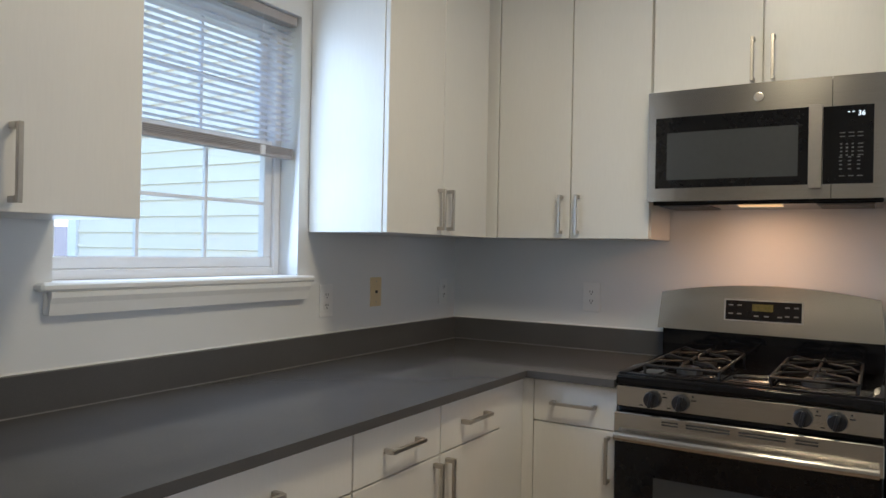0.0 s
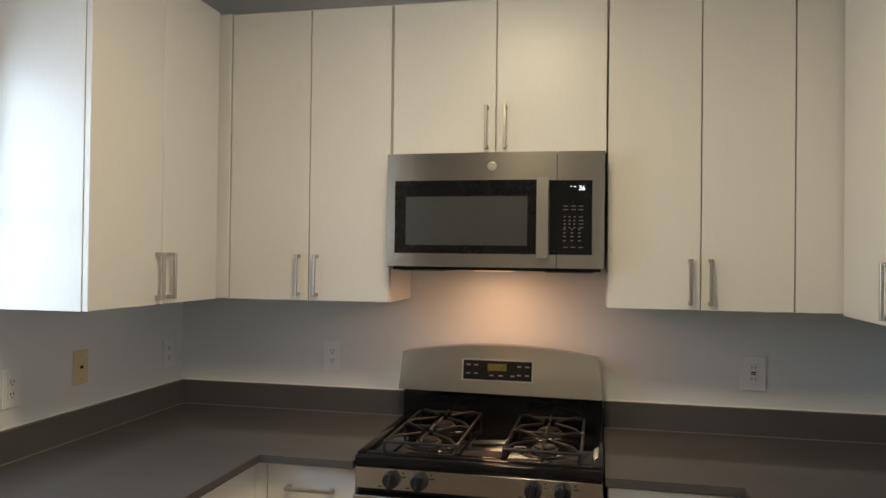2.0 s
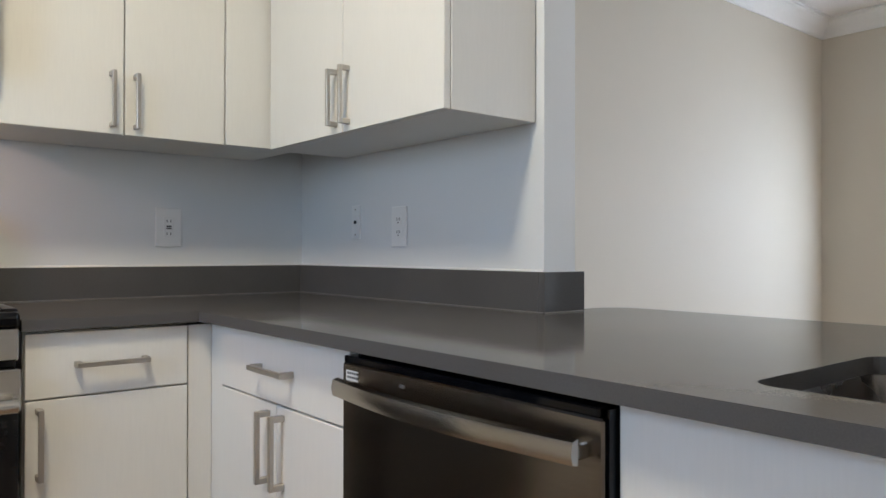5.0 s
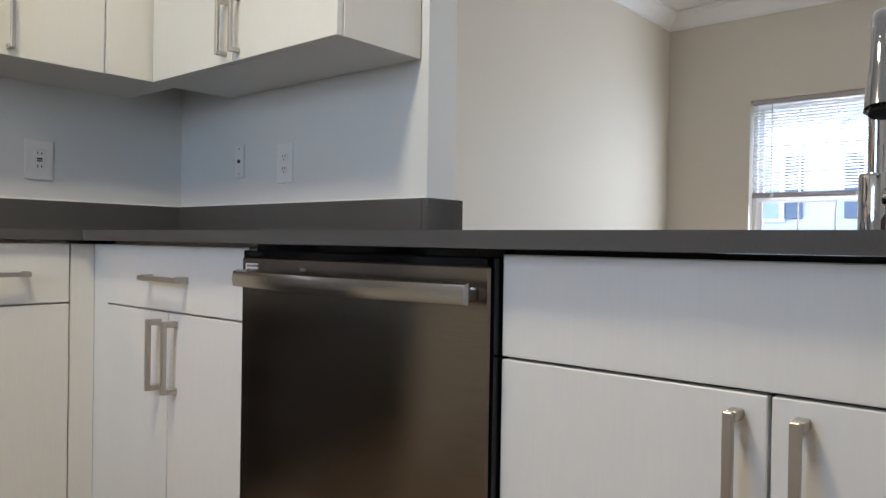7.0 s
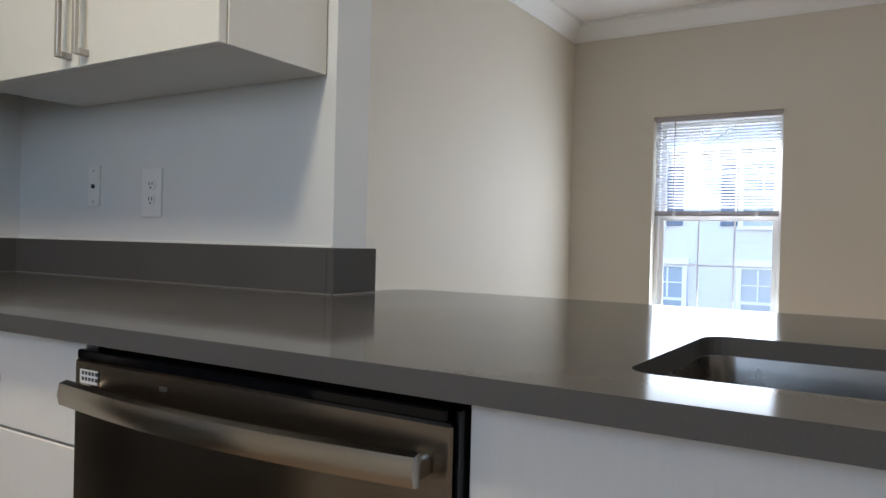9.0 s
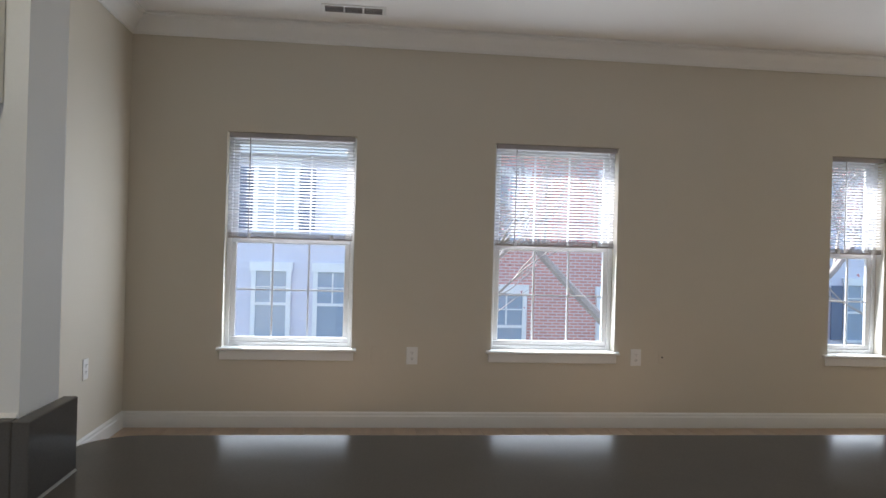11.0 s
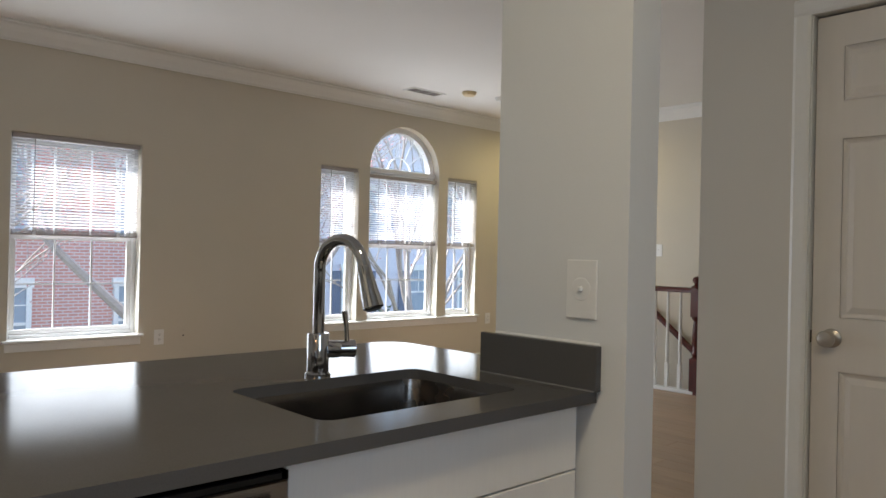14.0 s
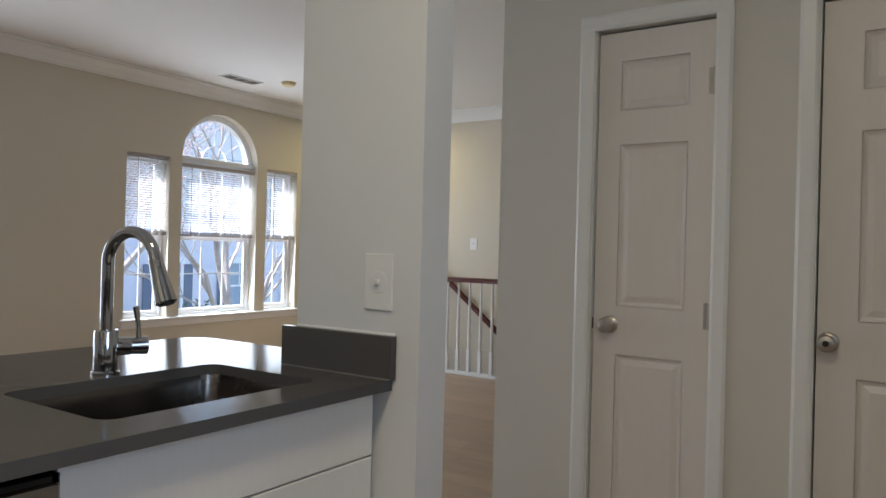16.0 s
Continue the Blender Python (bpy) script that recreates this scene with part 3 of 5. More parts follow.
def upper(label, axis, at, sign, back, u0, u1, z0, z1, splits, hpos, side_u=None):
    cx = ((at + back) / 2, (u0 + u1) / 2) if axis == "x" else ((u0 + u1) / 2, (at + back) / 2)
    cab = thing("wall_cabinet", (*cx, z0), label, "cabinet", "kitchen wall cabinets")
    inner = at - sign * 0.021
    if axis == "x":
        part("body", box(back, inner, u0, u1 + (0.026 if u1 > -0.4 and sign > 0 else 0.016 if u1 > -0.4 else 0), z0, z1, 0.001), CAB, cab)
    else:
        part("body", box(u0, u1, back, inner, z0, z1, 0.001), CAB, cab)
    edges = [u0, *splits, u1]
    for k, (a, b) in enumerate(zip(edges, edges[1:])):
        d = front(cab, axis, at, sign, a, b, z0 - 0.002, z1)
        pull(d, *fixed(axis, at, sign, hpos[k], z0 + 0.018, z0 + 0.172, True, 0))
    return cab


UB, UT = 1.392, 2.482
G = 0.004
upper("tall white laminate wall cabinet beside the window", "x", 0.347, 1, G, -1.060, -0.345, UB, UT, [-0.700], [-0.732, -0.668])
upper("tall white laminate wall cabinet over the long counter", "x", 0.347, 1, G, -2.60, -2.005, UB, UT, [-2.335], [-2.37, -2.293])
upper("tall white laminate corner wall cabinet", "y", -0.315, -1, -G, 0.384, 1.020, UB, UT, [0.706], [0.668, 0.738])
upper("short white laminate cabinet above the microwave", "y", -0.315, -1, -G, 1.025, 1.788, 1.925, UT, [1.405], [1.372, 1.438])
upper("tall white laminate wall cabinet beside the microwave", "y", -0.315, -1, -G, 1.792, 2.390, UB, UT, [2.098], [2.064, 2.128])
upper("tall white laminate wall cabinet over the peninsula", "x", 2.528, -1, 2.818, -1.203, -0.335, UB - 0.005, UT, [-0.770], [-0.802, -0.740])
for nm, a, b in (("cabinet_filler", 0.349, 0.382), ("cabinet_filler", 2.392, 2.526)):
    solo(nm, box(a - (0.1 if a < 1 else 0), b + (0.1 if a > 1 else 0), -0.318, -0.0015, UB + 0.001, UT - 0.001, 0.001), CAB, "white laminate filler strip between corner cabinets", "filler panel")

KICK = 0.10


def base(label, axis, at, sign, back, u0, u1, fronts, top=0.8915):
    """fronts: (u0, u1, z0, z1, kind, pull place)"""
    cx = ((at + back) / 2, (u0 + u1) / 2) if axis == "x" else ((u0 + u1) / 2, (at + back) / 2)
    cab = thing("base_cabinet", (*cx, 0), label, "cabinet", "kitchen base cabinets")
    inner = at - sign * 0.021
    kick = at - sign * 0.07
    if axis == "x":
        part("body", box(back, inner, u0, u1, KICK, top), CABIN, cab)
        part("toe_kick", box(back, kick, u0, u1, 0, KICK - 0.001), CAB, cab)
    else:
        part("body", box(u0, u1, back, inner, KICK, top), CABIN, cab)
        part("toe_kick", box(u0, u1, back, kick, 0, KICK - 0.001), CAB, cab)
    for a, b, z0, z1, kind, h in fronts:
        d = front(cab, axis, at, sign, a, b, z0, z1, "drawer_front" if kind != "door" else "door")
        if kind == "drawer":
            c = (a + b) / 2
            pull(d, *fixed(axis, at, sign, 0, c - 0.08, c + 0.08, False, h))
        elif kind == "door":
            pull(d, *fixed(axis, at, sign, h, 0.565, 0.722, True, 0))
    return cab


WX, NY, PX = 0.672, -0.655, 2.214
DZ, DT = 0.739, 0.887
base("white laminate base cabinet with a drawer over a door", "x", WX, 1, G, -1.223, -0.830, [(-1.223, -0.830, DZ, DT, "drawer", 0.812), (-1.223, -0.830, KICK, DZ, "door", -1.190)])
base("white laminate base cabinet with a drawer over a door", "x", WX, 1, G, -1.636, -1.225, [(-1.636, -1.225, DZ, DT, "drawer", 0.812), (-1.636, -1.225, KICK, DZ, "door", -1.257)])
base("wide white laminate base cabinet with a drawer and two doors", "x", WX, 1, G, -2.33, -1.638, [(-2.33, -1.638, DZ, DT, "drawer", 0.812), (-1.984, -1.638, KICK, DZ, "door", -1.951), (-2.33, -1.984, KICK, DZ, "door", -2.017)])
base("white laminate base cabinet with a drawer and two doors", "x", WX, 1, G, -2.90, -2.332, [(-2.90, -2.332, DZ, DT, "drawer", 0.812), (-2.616, -2.332, KICK, DZ, "door", -2.583), (-2.90, -2.616, KICK, DZ, "door", -2.649)])
base("white laminate base cabinet beside the range", "y", NY, -1, -G, 0.714, 1.018, [(0.714, 1.018, DZ, DT, "drawer", 0.812), (0.714, 1.018, KICK, DZ, "door", 0.990)])
base("white laminate base cabinet beside the range", "y", NY, -1, -G, 1.797, 2.156, [(1.797, 2.156, DZ, DT, "drawer", 0.812), (1.797, 2.156, KICK, DZ, "door", 1.826)])
base("white laminate peninsula cabinet with a drawer and two doors", "x", PX, -1, 2.80, -1.318, -0.722, [(-1.318, -0.722, DZ, DT, "drawer", 0.812), (-1.018, -0.722, KICK, DZ, "door", -0.985), (-1.318, -1.018, KICK, DZ, "door", -1.052)])
base("white laminate sink cabinet with a wide false front", "x", PX, -1, 2.80, -2.666, -1.917, [(-2.656, -1.917, 0.741, DT, "panel", 0), (-2.276, -1.917, KICK, 0.741, "door", -2.242), (-2.656, -2.276, KICK, 0.741, "door", -2.310)], 0.66)
# added strip that stops light through the gap and keeps it dark
solo("sink_gap_block", box(PX + 0.022, PX + 0.05, -2.66, -1.921, 0.70, 0.892), GAP, "added dark strip blocking light behind the false front", "cabinet rail")
for a, b, c, d in ((0.60, WX - 0.004, -0.828, -0.60), (WX - 0.003, 0.712, -0.60, NY + 0.004), (2.158, PX + 0.003, -0.61, NY + 0.004), (PX + 0.004, PX + 0.04, -0.72, -0.60)):
    solo("cabinet_filler", box(a, b, c, d, KICK, 0.884, 0.001), CAB, "white laminate corner filler between base cabinets", "filler panel")

# ---- worktops ----
def slab(outline, holes, z0, z1):
    bm = bmesh.new()
    es = []
    for loop in (outline, *holes):
        vs = [bm.verts.new((x, y, z1)) for x, y in loop]
        es += [bm.edges.new((vs[k], vs[(k + 1) % len(vs)])) for k in range(len(vs))]
    bmesh.ops.triangle_fill(bm, use_beauty=True, use_dissolve=False, edges=es)
    r = bmesh.ops.extrude_face_region(bm, geom=bm.faces[:])
    bmesh.ops.translate(bm, verts=[v for v in r["geom"] if isinstance(v, bmesh.types.BMVert)], vec=(0, 0, z0 - z1))
    bmesh.ops.recalc_face_normals(bm, faces=bm.faces)
    return bm


def arc(cx, cy, r, a0, a1, n=8):
    return [(cx + r * math.cos(radians(a0 + (a1 - a0) * k / n)), cy + r * math.sin(radians(a0 + (a1 - a0) * k / n))) for k in range(n + 1)]


CT, CB = 0.918, 0.893
lw = solo("worktop", slab([(0, 0), (1.018, 0), (1.018, -0.694), (0.703, -0.694), (0.703, -2.92), (0, -2.92)], [], CB, CT), QUARTZ,
          "dark grey quartz worktop along the window wall", "worktop")
SK = (2.290, 2.652, -2.552, -2.036)
hole = rounded(SK[0], SK[1], SK[2], SK[3], 0.035)
pen = [(1.79, 0), (2.822, 0), (2.822, -1.2305), (2.938, -1.2305), (2.938, -1.203)] + arc(3.045, -1.293, 0.09, 90, 0) + arc(3.045, -2.785, 0.09, 0, -90) + [(2.488, -2.875), (2.488, -2.673), (2.176, -2.673), (2.176, -0.674), (1.79, -0.674)]
solo("worktop", slab(pen, [hole], CB, CT), QUARTZ, "dark grey quartz peninsula worktop with a sink cutout", "worktop")
BT = 1.018
for nm, bm in (("west", box(0.001, 0.02, -2.92, -0.0205, CT + 0.0005, BT, 0.0015)), ("north_a", box(0.001, 1.018, -0.02, -0.001, CT + 0.0005, BT, 0.0015)), ("north_b", box(1.79, 2.821, -0.02, -0.001, CT + 0.0005, BT, 0.0015)),
               ("stub", box(2.802, 2.821, -1.229, -0.0205, CT + 0.0005, BT, 0.0015)), ("stub_end", box(2.802, 2.950, -1.249, -1.2295, CT + 0.0005, BT, 0.0015)), ("column", box(2.165, 2.520, -2.6735, -2.655, CT + 0.0005, BT, 0.0015))):
    solo("backsplash", bm, QUARTZ, "dark grey quartz upstand on the worktop", "backsplash", group="worktop upstands")

# sealant beads along the upstands
CAULK = mat("grey_sealant", (0.15, 0.145, 0.14), 0.5, var=0.25, scale=9)
CAULKW = mat("white_sealant", (0.72, 0.72, 0.71), 0.45, var=0.06, scale=9)


def bead(a, b, z, out, r, material, label):
    """A small quarter-round bead from a to b at height z, bulging towards out."""
    a, b, o = Vector((*a, z)), Vector((*b, z)), Vector((*out, 0))
    bm = bmesh.new()
    ends = [[bm.verts.new(p + q) for q in (Vector((0, 0, 0)), o * r, o * r * 0.75 + Vector((0, 0, r * 0.55)), Vector((0, 0, r)))] for p in (a, b)]
    for k in range(4):
        bm.faces.new((ends[0][k], ends[0][(k + 1) % 4], ends[1][(k + 1) % 4], ends[1][k]))
    bm.faces.new(ends[0])
    bm.faces.new(ends[1][::-1])
    solo("trim_sealant", bm, material, label, "sealant", "structure")


for a, b, o in (((0.0205, -2.91), (0.0205, -0.025), (1, 0)), ((0.025, -0.0205), (1.015, -0.0205), (0, -1)), ((1.795, -0.0205), (2.797, -0.0205), (0, -1)),
                ((2.8015, -1.245), (2.8015, -0.025), (-1, 0)), ((2.802, -1.2495), (2.945, -1.2495), (0, -1)), ((2.17, -2.6545), (2.515, -2.6545), (0, 1))):
    bead(a, b, CT + 0.0005, o, 0.0028, CAULK, "thin grey sealant bead at the foot of the upstand")
for a, b, o in (((0.0005, -2.91), (0.0005, -0.003), (1, 0)), ((0.003, -0.0005), (1.015, -0.0005), (0, -1)), ((1.795, -0.0005), (2.818, -0.0005), (0, -1)), ((2.8215, -1.228), (2.8215, -0.003), (-1, 0)), ((2.17, -2.6745), (2.484, -2.6745), (0, 1))):
    bead(a, b, BT + 0.0005, o, 0.005, CAULKW, "thin white sealant bead on top of the upstand")

# ---- sink and tap ----
sk = thing("kitchen_sink", ((SK[0] + SK[1]) / 2, (SK[2] + SK[3]) / 2, CB - 0.2), "stainless undermount sink set in the peninsula", "sink")
bm = bmesh.new()
rings = []
for inset, z, r in ((-0.02, CB - 0.001, 0.05), (0.0, CB - 0.001, 0.04), (0.004, CB - 0.02, 0.04), (0.012, CB - 0.17, 0.05), (0.04, CB - 0.19, 0.05), (0.12, CB - 0.195, 0.04)):
    rings.append([bm.verts.new((x, y, z)) for x, y in rounded(SK[0] + inset - 0.004, SK[1] - inset + 0.004, SK[2] + inset - 0.004, SK[3] - inset + 0.004, r)])
for a, b in zip(rings, rings[1:]):
    for k in range(len(a)):
        bm.faces.new((a[k], a[(k + 1) % len(a)], b[(k + 1) % len(a)], b[k]))
bm.faces.new(rings[-1])
part("basin", bm, SINK, sk, smooth=True)
part("drain", lathe([(0.045, 0), (0.045, 0.003), (0.03, 0.004), (0.028, 0.001)], (2.47, -2.30, CB - 0.1945)), CHROME, sk, "chrome drain", smooth=True)

FX, FY = 2.698, -2.288
tap = thing("kitchen_tap", (FX, FY, CT), "polished chrome gooseneck tap with a pull-down spray", "tap")
part("base", lathe([(0.0305, 0), (0.0305, 0.006), (0.0262, 0.010), (0.0262, 0.097), (0.0245, 0.101), (0.014, 0.102)], (FX, FY, CT), 28), CHROME, tap, smooth=True)
SW = Vector((-0.97, -0.20, 0)).normalized()
neck = [Vector((FX, FY, CT + 0.095 + 0.0252 * k)) for k in range(7)]
BEND = 0.069
top0 = Vector((FX, FY, CT + 0.2545))
neck += [top0 + SW * (BEND - BEND * math.cos(a)) + Vector((0, 0, BEND * math.sin(a))) for a in [radians(6 + 160 * k / 16) for k in range(17)]]
part("neck", tube(neck, 0.0138, 18), CHROME, tap, smooth=True)
d = (neck[-1] - neck[-2]).normalized()
e = neck[-1]
part("spray_head", tube([e - d * 0.002, e + d * 0.012, e + d * 0.016, e + d * 0.05, e + d * 0.085, e + d * 0.105, e + d * 0.108], [0.0150, 0.0165, 0.0160, 0.019, 0.0225, 0.0242, 0.021], 20), CHROME, tap, "chrome spray head", smooth=True)
part("spray_face", cyl(e + d * 0.108, e + d * 0.111, 0.017), IRON, tap, "dark rubber nozzle")
side = Vector((-0.35, -0.94, 0)).normalized()
v0 = Vector((FX, FY, CT + 0.062))
lev = part("valve", tube([v0 + side * 0.02, v0 + side * 0.05, v0 + side * 0.052, v0 + side * 0.088, v0 + side * 0.09], [0.021, 0.021, 0.0195, 0.0215, 0.018], 22), CHROME, tap, smooth=True)
part("lever", tube([v0 + side * 0.07 + Vector((0, 0, 0.015)), v0 + side * 0.068 + Vector((0, 0, 0.05)), v0 + side * 0.064 + Vector((0, 0, 0.080)), v0 + side * 0.062 + Vector((0, 0, 0.090))], [0.006, 0.0055, 0.0075, 0.007], 12), CHROME, lev, "chrome lever", smooth=True)


# ---- range ----
RX0, RX1, RY = 1.022, 1.785, -0.684
rc = (RX0 + RX1) / 2
rng = thing("gas_range", (rc, -0.34, 0), "stainless gas range with black cooktop and raised control panel", "range")
part("body", box(RX0 + 0.004, RX1 - 0.004, -0.63, -0.03, 0.03, 0.909), BLACK, rng)
cook = bmesh.new()
add_box(cook, RX0, RX1, -0.680, -0.035, 0.910, 0.932, 0.006, 2)
cooktop = part("cooktop", cook, BLACK, rng, "glossy black enamel cooktop", smooth=True)
for a, b, c, d in ((RX0, RX0 + 0.03, -0.665, -0.09), (RX1 - 0.03, RX1, -0.665, -0.09), (RX0 + 0.03, RX1 - 0.03, -0.668, -0.635), (rc - 0.085, rc + 0.085, -0.634, -0.10)):
    part("raised_edge", box(a, b, c, d, 0.926, 0.944, 0.005, 2), BLACK, cooktop, smooth=True)
part("front_lip", box(RX0, RX1, RY - 0.006, -0.655, 0.905, 0.938, 0.008, 3), BLACK, rng, smooth=True)
cp = part("control_strip", box(RX0 + 0.002, RX1 - 0.002, RY - 0.002, -0.63, 0.834, 0.904, 0.003), STEEL, rng, "stainless knob panel")
for kx in (1.143, 1.232, 1.580, 1.668):
    kn = lathe([(0.027, 0), (0.027, 0.006), (0.0245, 0.02), (0.022, 0.022)], (0, 0, 0), 28)
    add_box(kn, -0.006, 0.006, -0.024, 0.024, 0.018, 0.034, 0.003, 2)
    bmesh.ops.transform(kn, verts=kn.verts, matrix=pose(kx, RY - 0.002, 0.868, 90, 12, 0))
    knb = part("knob", kn, KNOBM, rng, "black burner knob", smooth=True)
    part("mark", box(kx + 0.034, kx + 0.039, RY - 0.0035, RY - 0.0025, 0.888, 0.893), KNOBM, cp)
    part("mark", box(kx + 0.031, kx + 0.046, RY - 0.0035, RY - 0.0025, 0.877, 0.880), IRON, cp)
    part("mark", box(kx - 0.043, kx - 0.031, RY - 0.0035, RY - 0.0025, 0.844, 0.847), IRON, cp)
part("door_gap", box(RX0 + 0.003, RX1 - 0.003, -0.655, -0.632, 0.818, 0.833), GAP, rng)
od = part("oven_door", box(RX0 + 0.001, RX1 - 0.001, RY - 0.012, -0.632, 0.165, 0.817, 0.004), BGLASS, rng, "black glass oven door")
part("door_trim", box(RX0, RX1, RY - 0.018, RY - 0.008, 0.728, 0.818, 0.003), STEEL, od, "stainless top band")
for a, b in ((0.115, 0.165), (0.19, 0.32), (0.345, 0.475), (0.50, 0.56)):
    for zz in (0.803, 0.794):
        part("vent_slot", box(RX0 + a + 0.04, RX0 + b + 0.04, RY - 0.0195, RY - 0.017, zz - 0.0022, zz + 0.0022), GAP, od)
hb = bmesh.new()
hp = [Vector((RX0 + 0.012 + (RX1 - RX0 - 0.024) * k / 16, RY - 0.045 - 0.014 * math.sin(math.pi * k / 16), 0.746)) for k in range(17)]
add_tube(hb, hp, 0.0165, 14)
for xx in (RX0 + 0.025, RX1 - 0.025):
    add_box(hb, xx - 0.014, xx + 0.014, RY - 0.05, RY - 0.016, 0.734, 0.758, 0.004)
part("oven_handle", hb, STEEL, od, "stainless bowed handle", smooth=True)
part("oven_window", box(RX0 + 0.13, RX1 - 0.13, RY - 0.0135, RY - 0.0115, 0.32, 0.62, 0.0), MWWIN, od, "dark oven window")
part("drawer_panel", box(RX0 + 0.002, RX1 - 0.002, RY - 0.008, -0.632, 0.035, 0.158, 0.004), STEEL, rng)
part("back_riser", box(RX0 + 0.002, RX1 - 0.002, -0.105, -0.03, 0.930, 1.050, 0.004), BLACK, rng, "black enamel riser")


def back_panel():
    n = 20
    pts = [(RX0 - 0.016, 1.046), (RX1 + 0.001, 1.040)]
    for k in range(n + 1):
        f = k / n
        x = RX1 - 0.016 - (RX1 - RX0 - 0.010) * f
        pts.append((x, 1.188 + 0.036 * (1 - (2 * f - 1) ** 2)))
    bm = prism(pts, "y", -0.115, -0.03)
    for v in bm.verts:
        if v.co.y < -0.1:
            v.co.y += (v.co.z - 1.04) * 0.16 - 0.006
    return bm


bg = part("control_panel", back_panel(), STEEL, rng, "brushed stainless control panel with arched top")
tilt = 0.16


def on_panel(name, x0, x1, z0, z1, lift, material, parent, label=""):
    bm = bmesh.new()
    vs = []
    for dy in (0, 0.006):
        for x, z in ((x0, z0), (x1, z0), (x1, z1), (x0, z1)):
            vs.append(bm.verts.new((x, -0.121 + (z - 1.04) * tilt - lift + dy, z)))
    for f in ((0, 1, 2, 3), (4, 7, 6, 5), (0, 4, 5, 1), (1, 5, 6, 2), (2, 6, 7, 3), (3, 7, 4, 0)):
        bm.faces.new([vs[k] for k in f])
    return part(name, bm, material, parent, label)


bez = on_panel("display_bezel", 1.254, 1.528, 1.090, 1.172, 0.001, NICKEL, bg)
on_panel("display", 1.260, 1.522, 1.095, 1.167, 0.002, BGLASS, bg, "dark oven control display")
on_panel("clock_window", 1.354, 1.426, 1.130, 1.156, 0.003, OVENLCD, bg)
for x, z in ((1.295, 1.15), (1.325, 1.15), (1.295, 1.118), (1.325, 1.118), (1.385, 1.112), (1.42, 1.112), (1.465, 1.112), (1.49, 1.148), (1.52, 1.148), (1.49, 1.116), (1.52, 1.116)):
    on_panel("key_print", x - 0.024, x - 0.008, z - 0.0025, z + 0.0025, 0.003, GREYP, bg)


def grate(cx, y0, y1):
    g = thing("burner_grate", (cx, (y0 + y1) / 2, 0.932), "black cast iron double burner grate on the cooktop", "burner grate", "burner grates")
    w = 0.118
    zt = 0.966
    loop = [(cx - w, y0, zt), (cx + w, y0, zt), (cx + w, y1, zt), (cx - w, y1, zt), (cx - w, y0, zt)]
    fr = bmesh.new()
    for a, b in zip(loop, loop[1:]):
        add_tube(fr, [a, b], 0.0052, 8)
    ym = (y0 + y1) / 2
    add_tube(fr, [(cx - w, ym, zt), (cx + w, ym, zt)], 0.005, 8)
    part("rim", fr, IRON, g, smooth=True)
    for yc in ((y0 + ym) / 2, (y1 + ym) / 2):
        hy = (y1 - y0) / 4
        for dx, dy in ((-1, -1), (1, -1), (1, 1), (-1, 1), (0, 1), (0, -1)):
            p0 = Vector((cx + dx * w, yc + dy * hy, zt))
            p1 = Vector((cx + dx * 0.022, yc + dy * 0.022, zt + 0.010))
            part("finger", tube([p0, p0.lerp(p1, 0.3) + Vector((0, 0, 0.010)), p1], 0.0048, 8), IRON, g, smooth=True)
    for sx in (-1, 1):
        for yy in (y0, ym, y1):
            part("foot", cyl((cx + sx * w, yy, 0.9325), (cx + sx * w, yy, zt), 0.005, n=8), IRON, g)
    return g


for cx in (1.215, 1.600):
    grate(cx, -0.615, -0.125)
    for yc in (-0.4925, -0.2475):
        b = thing("gas_burner", (cx, yc, 0.932), "aluminium gas burner with a dark cap", "burner", "gas burners")
        part("bowl", lathe([(0.085, 0.0), (0.08, 0.003), (0.05, 0.0025)], (cx, yc, 0.9322), 28), BLACK, b, smooth=True)
        part("head", lathe([(0.042, 0), (0.042, 0.012), (0.036, 0.014)], (cx, yc, 0.9345), 24), ALU, b, smooth=True)
        part("cap", lathe([(0.036, 0), (0.036, 0.005), (0.03, 0.008)], (cx, yc, 0.949), 24), IRON, b, smooth=True)

# ---- microwave ----
MX0, MX1, MY, MZ0, MZ1 = 1.031, 1.782, -0.392, 1.527, 1.921
mw = thing("microwave_oven", ((MX0 + MX1) / 2, -0.2, MZ0), "stainless over-range microwave with black window and keypad", "microwave")
part("case", box(MX0 + 0.003, MX1 - 0.003, -0.355, -0.006, MZ0 + 0.004, MZ1 - 0.001), STEEL, mw)


def bowed(x0, x1, z0, z1, y, thick, bow=0.012, n=12, zc0=0.0):
    """A front plate that swells slightly in the middle."""
    bm = bmesh.new()
    cols = []
    for k in range(n + 1):
        x = x0 + (x1 - x0) * k / n
        f = (2 * (x - MX0) / (MX1 - MX0) - 1) ** 2
        yy = y - bow * (1 - f)
        cols.append([bm.verts.new(p) for p in ((x, yy, z0), (x, yy, z1), (x, y + thick, z1), (x, y + thick, z0))])
    for a, b in zip(cols, cols[1:]):
        for j in range(4):
            bm.faces.new((a[j], a[(j + 1) % 4], b[(j + 1) % 4], b[j]))
    bm.faces.new(cols[0])
    bm.faces.new(cols[-1])
    return bm


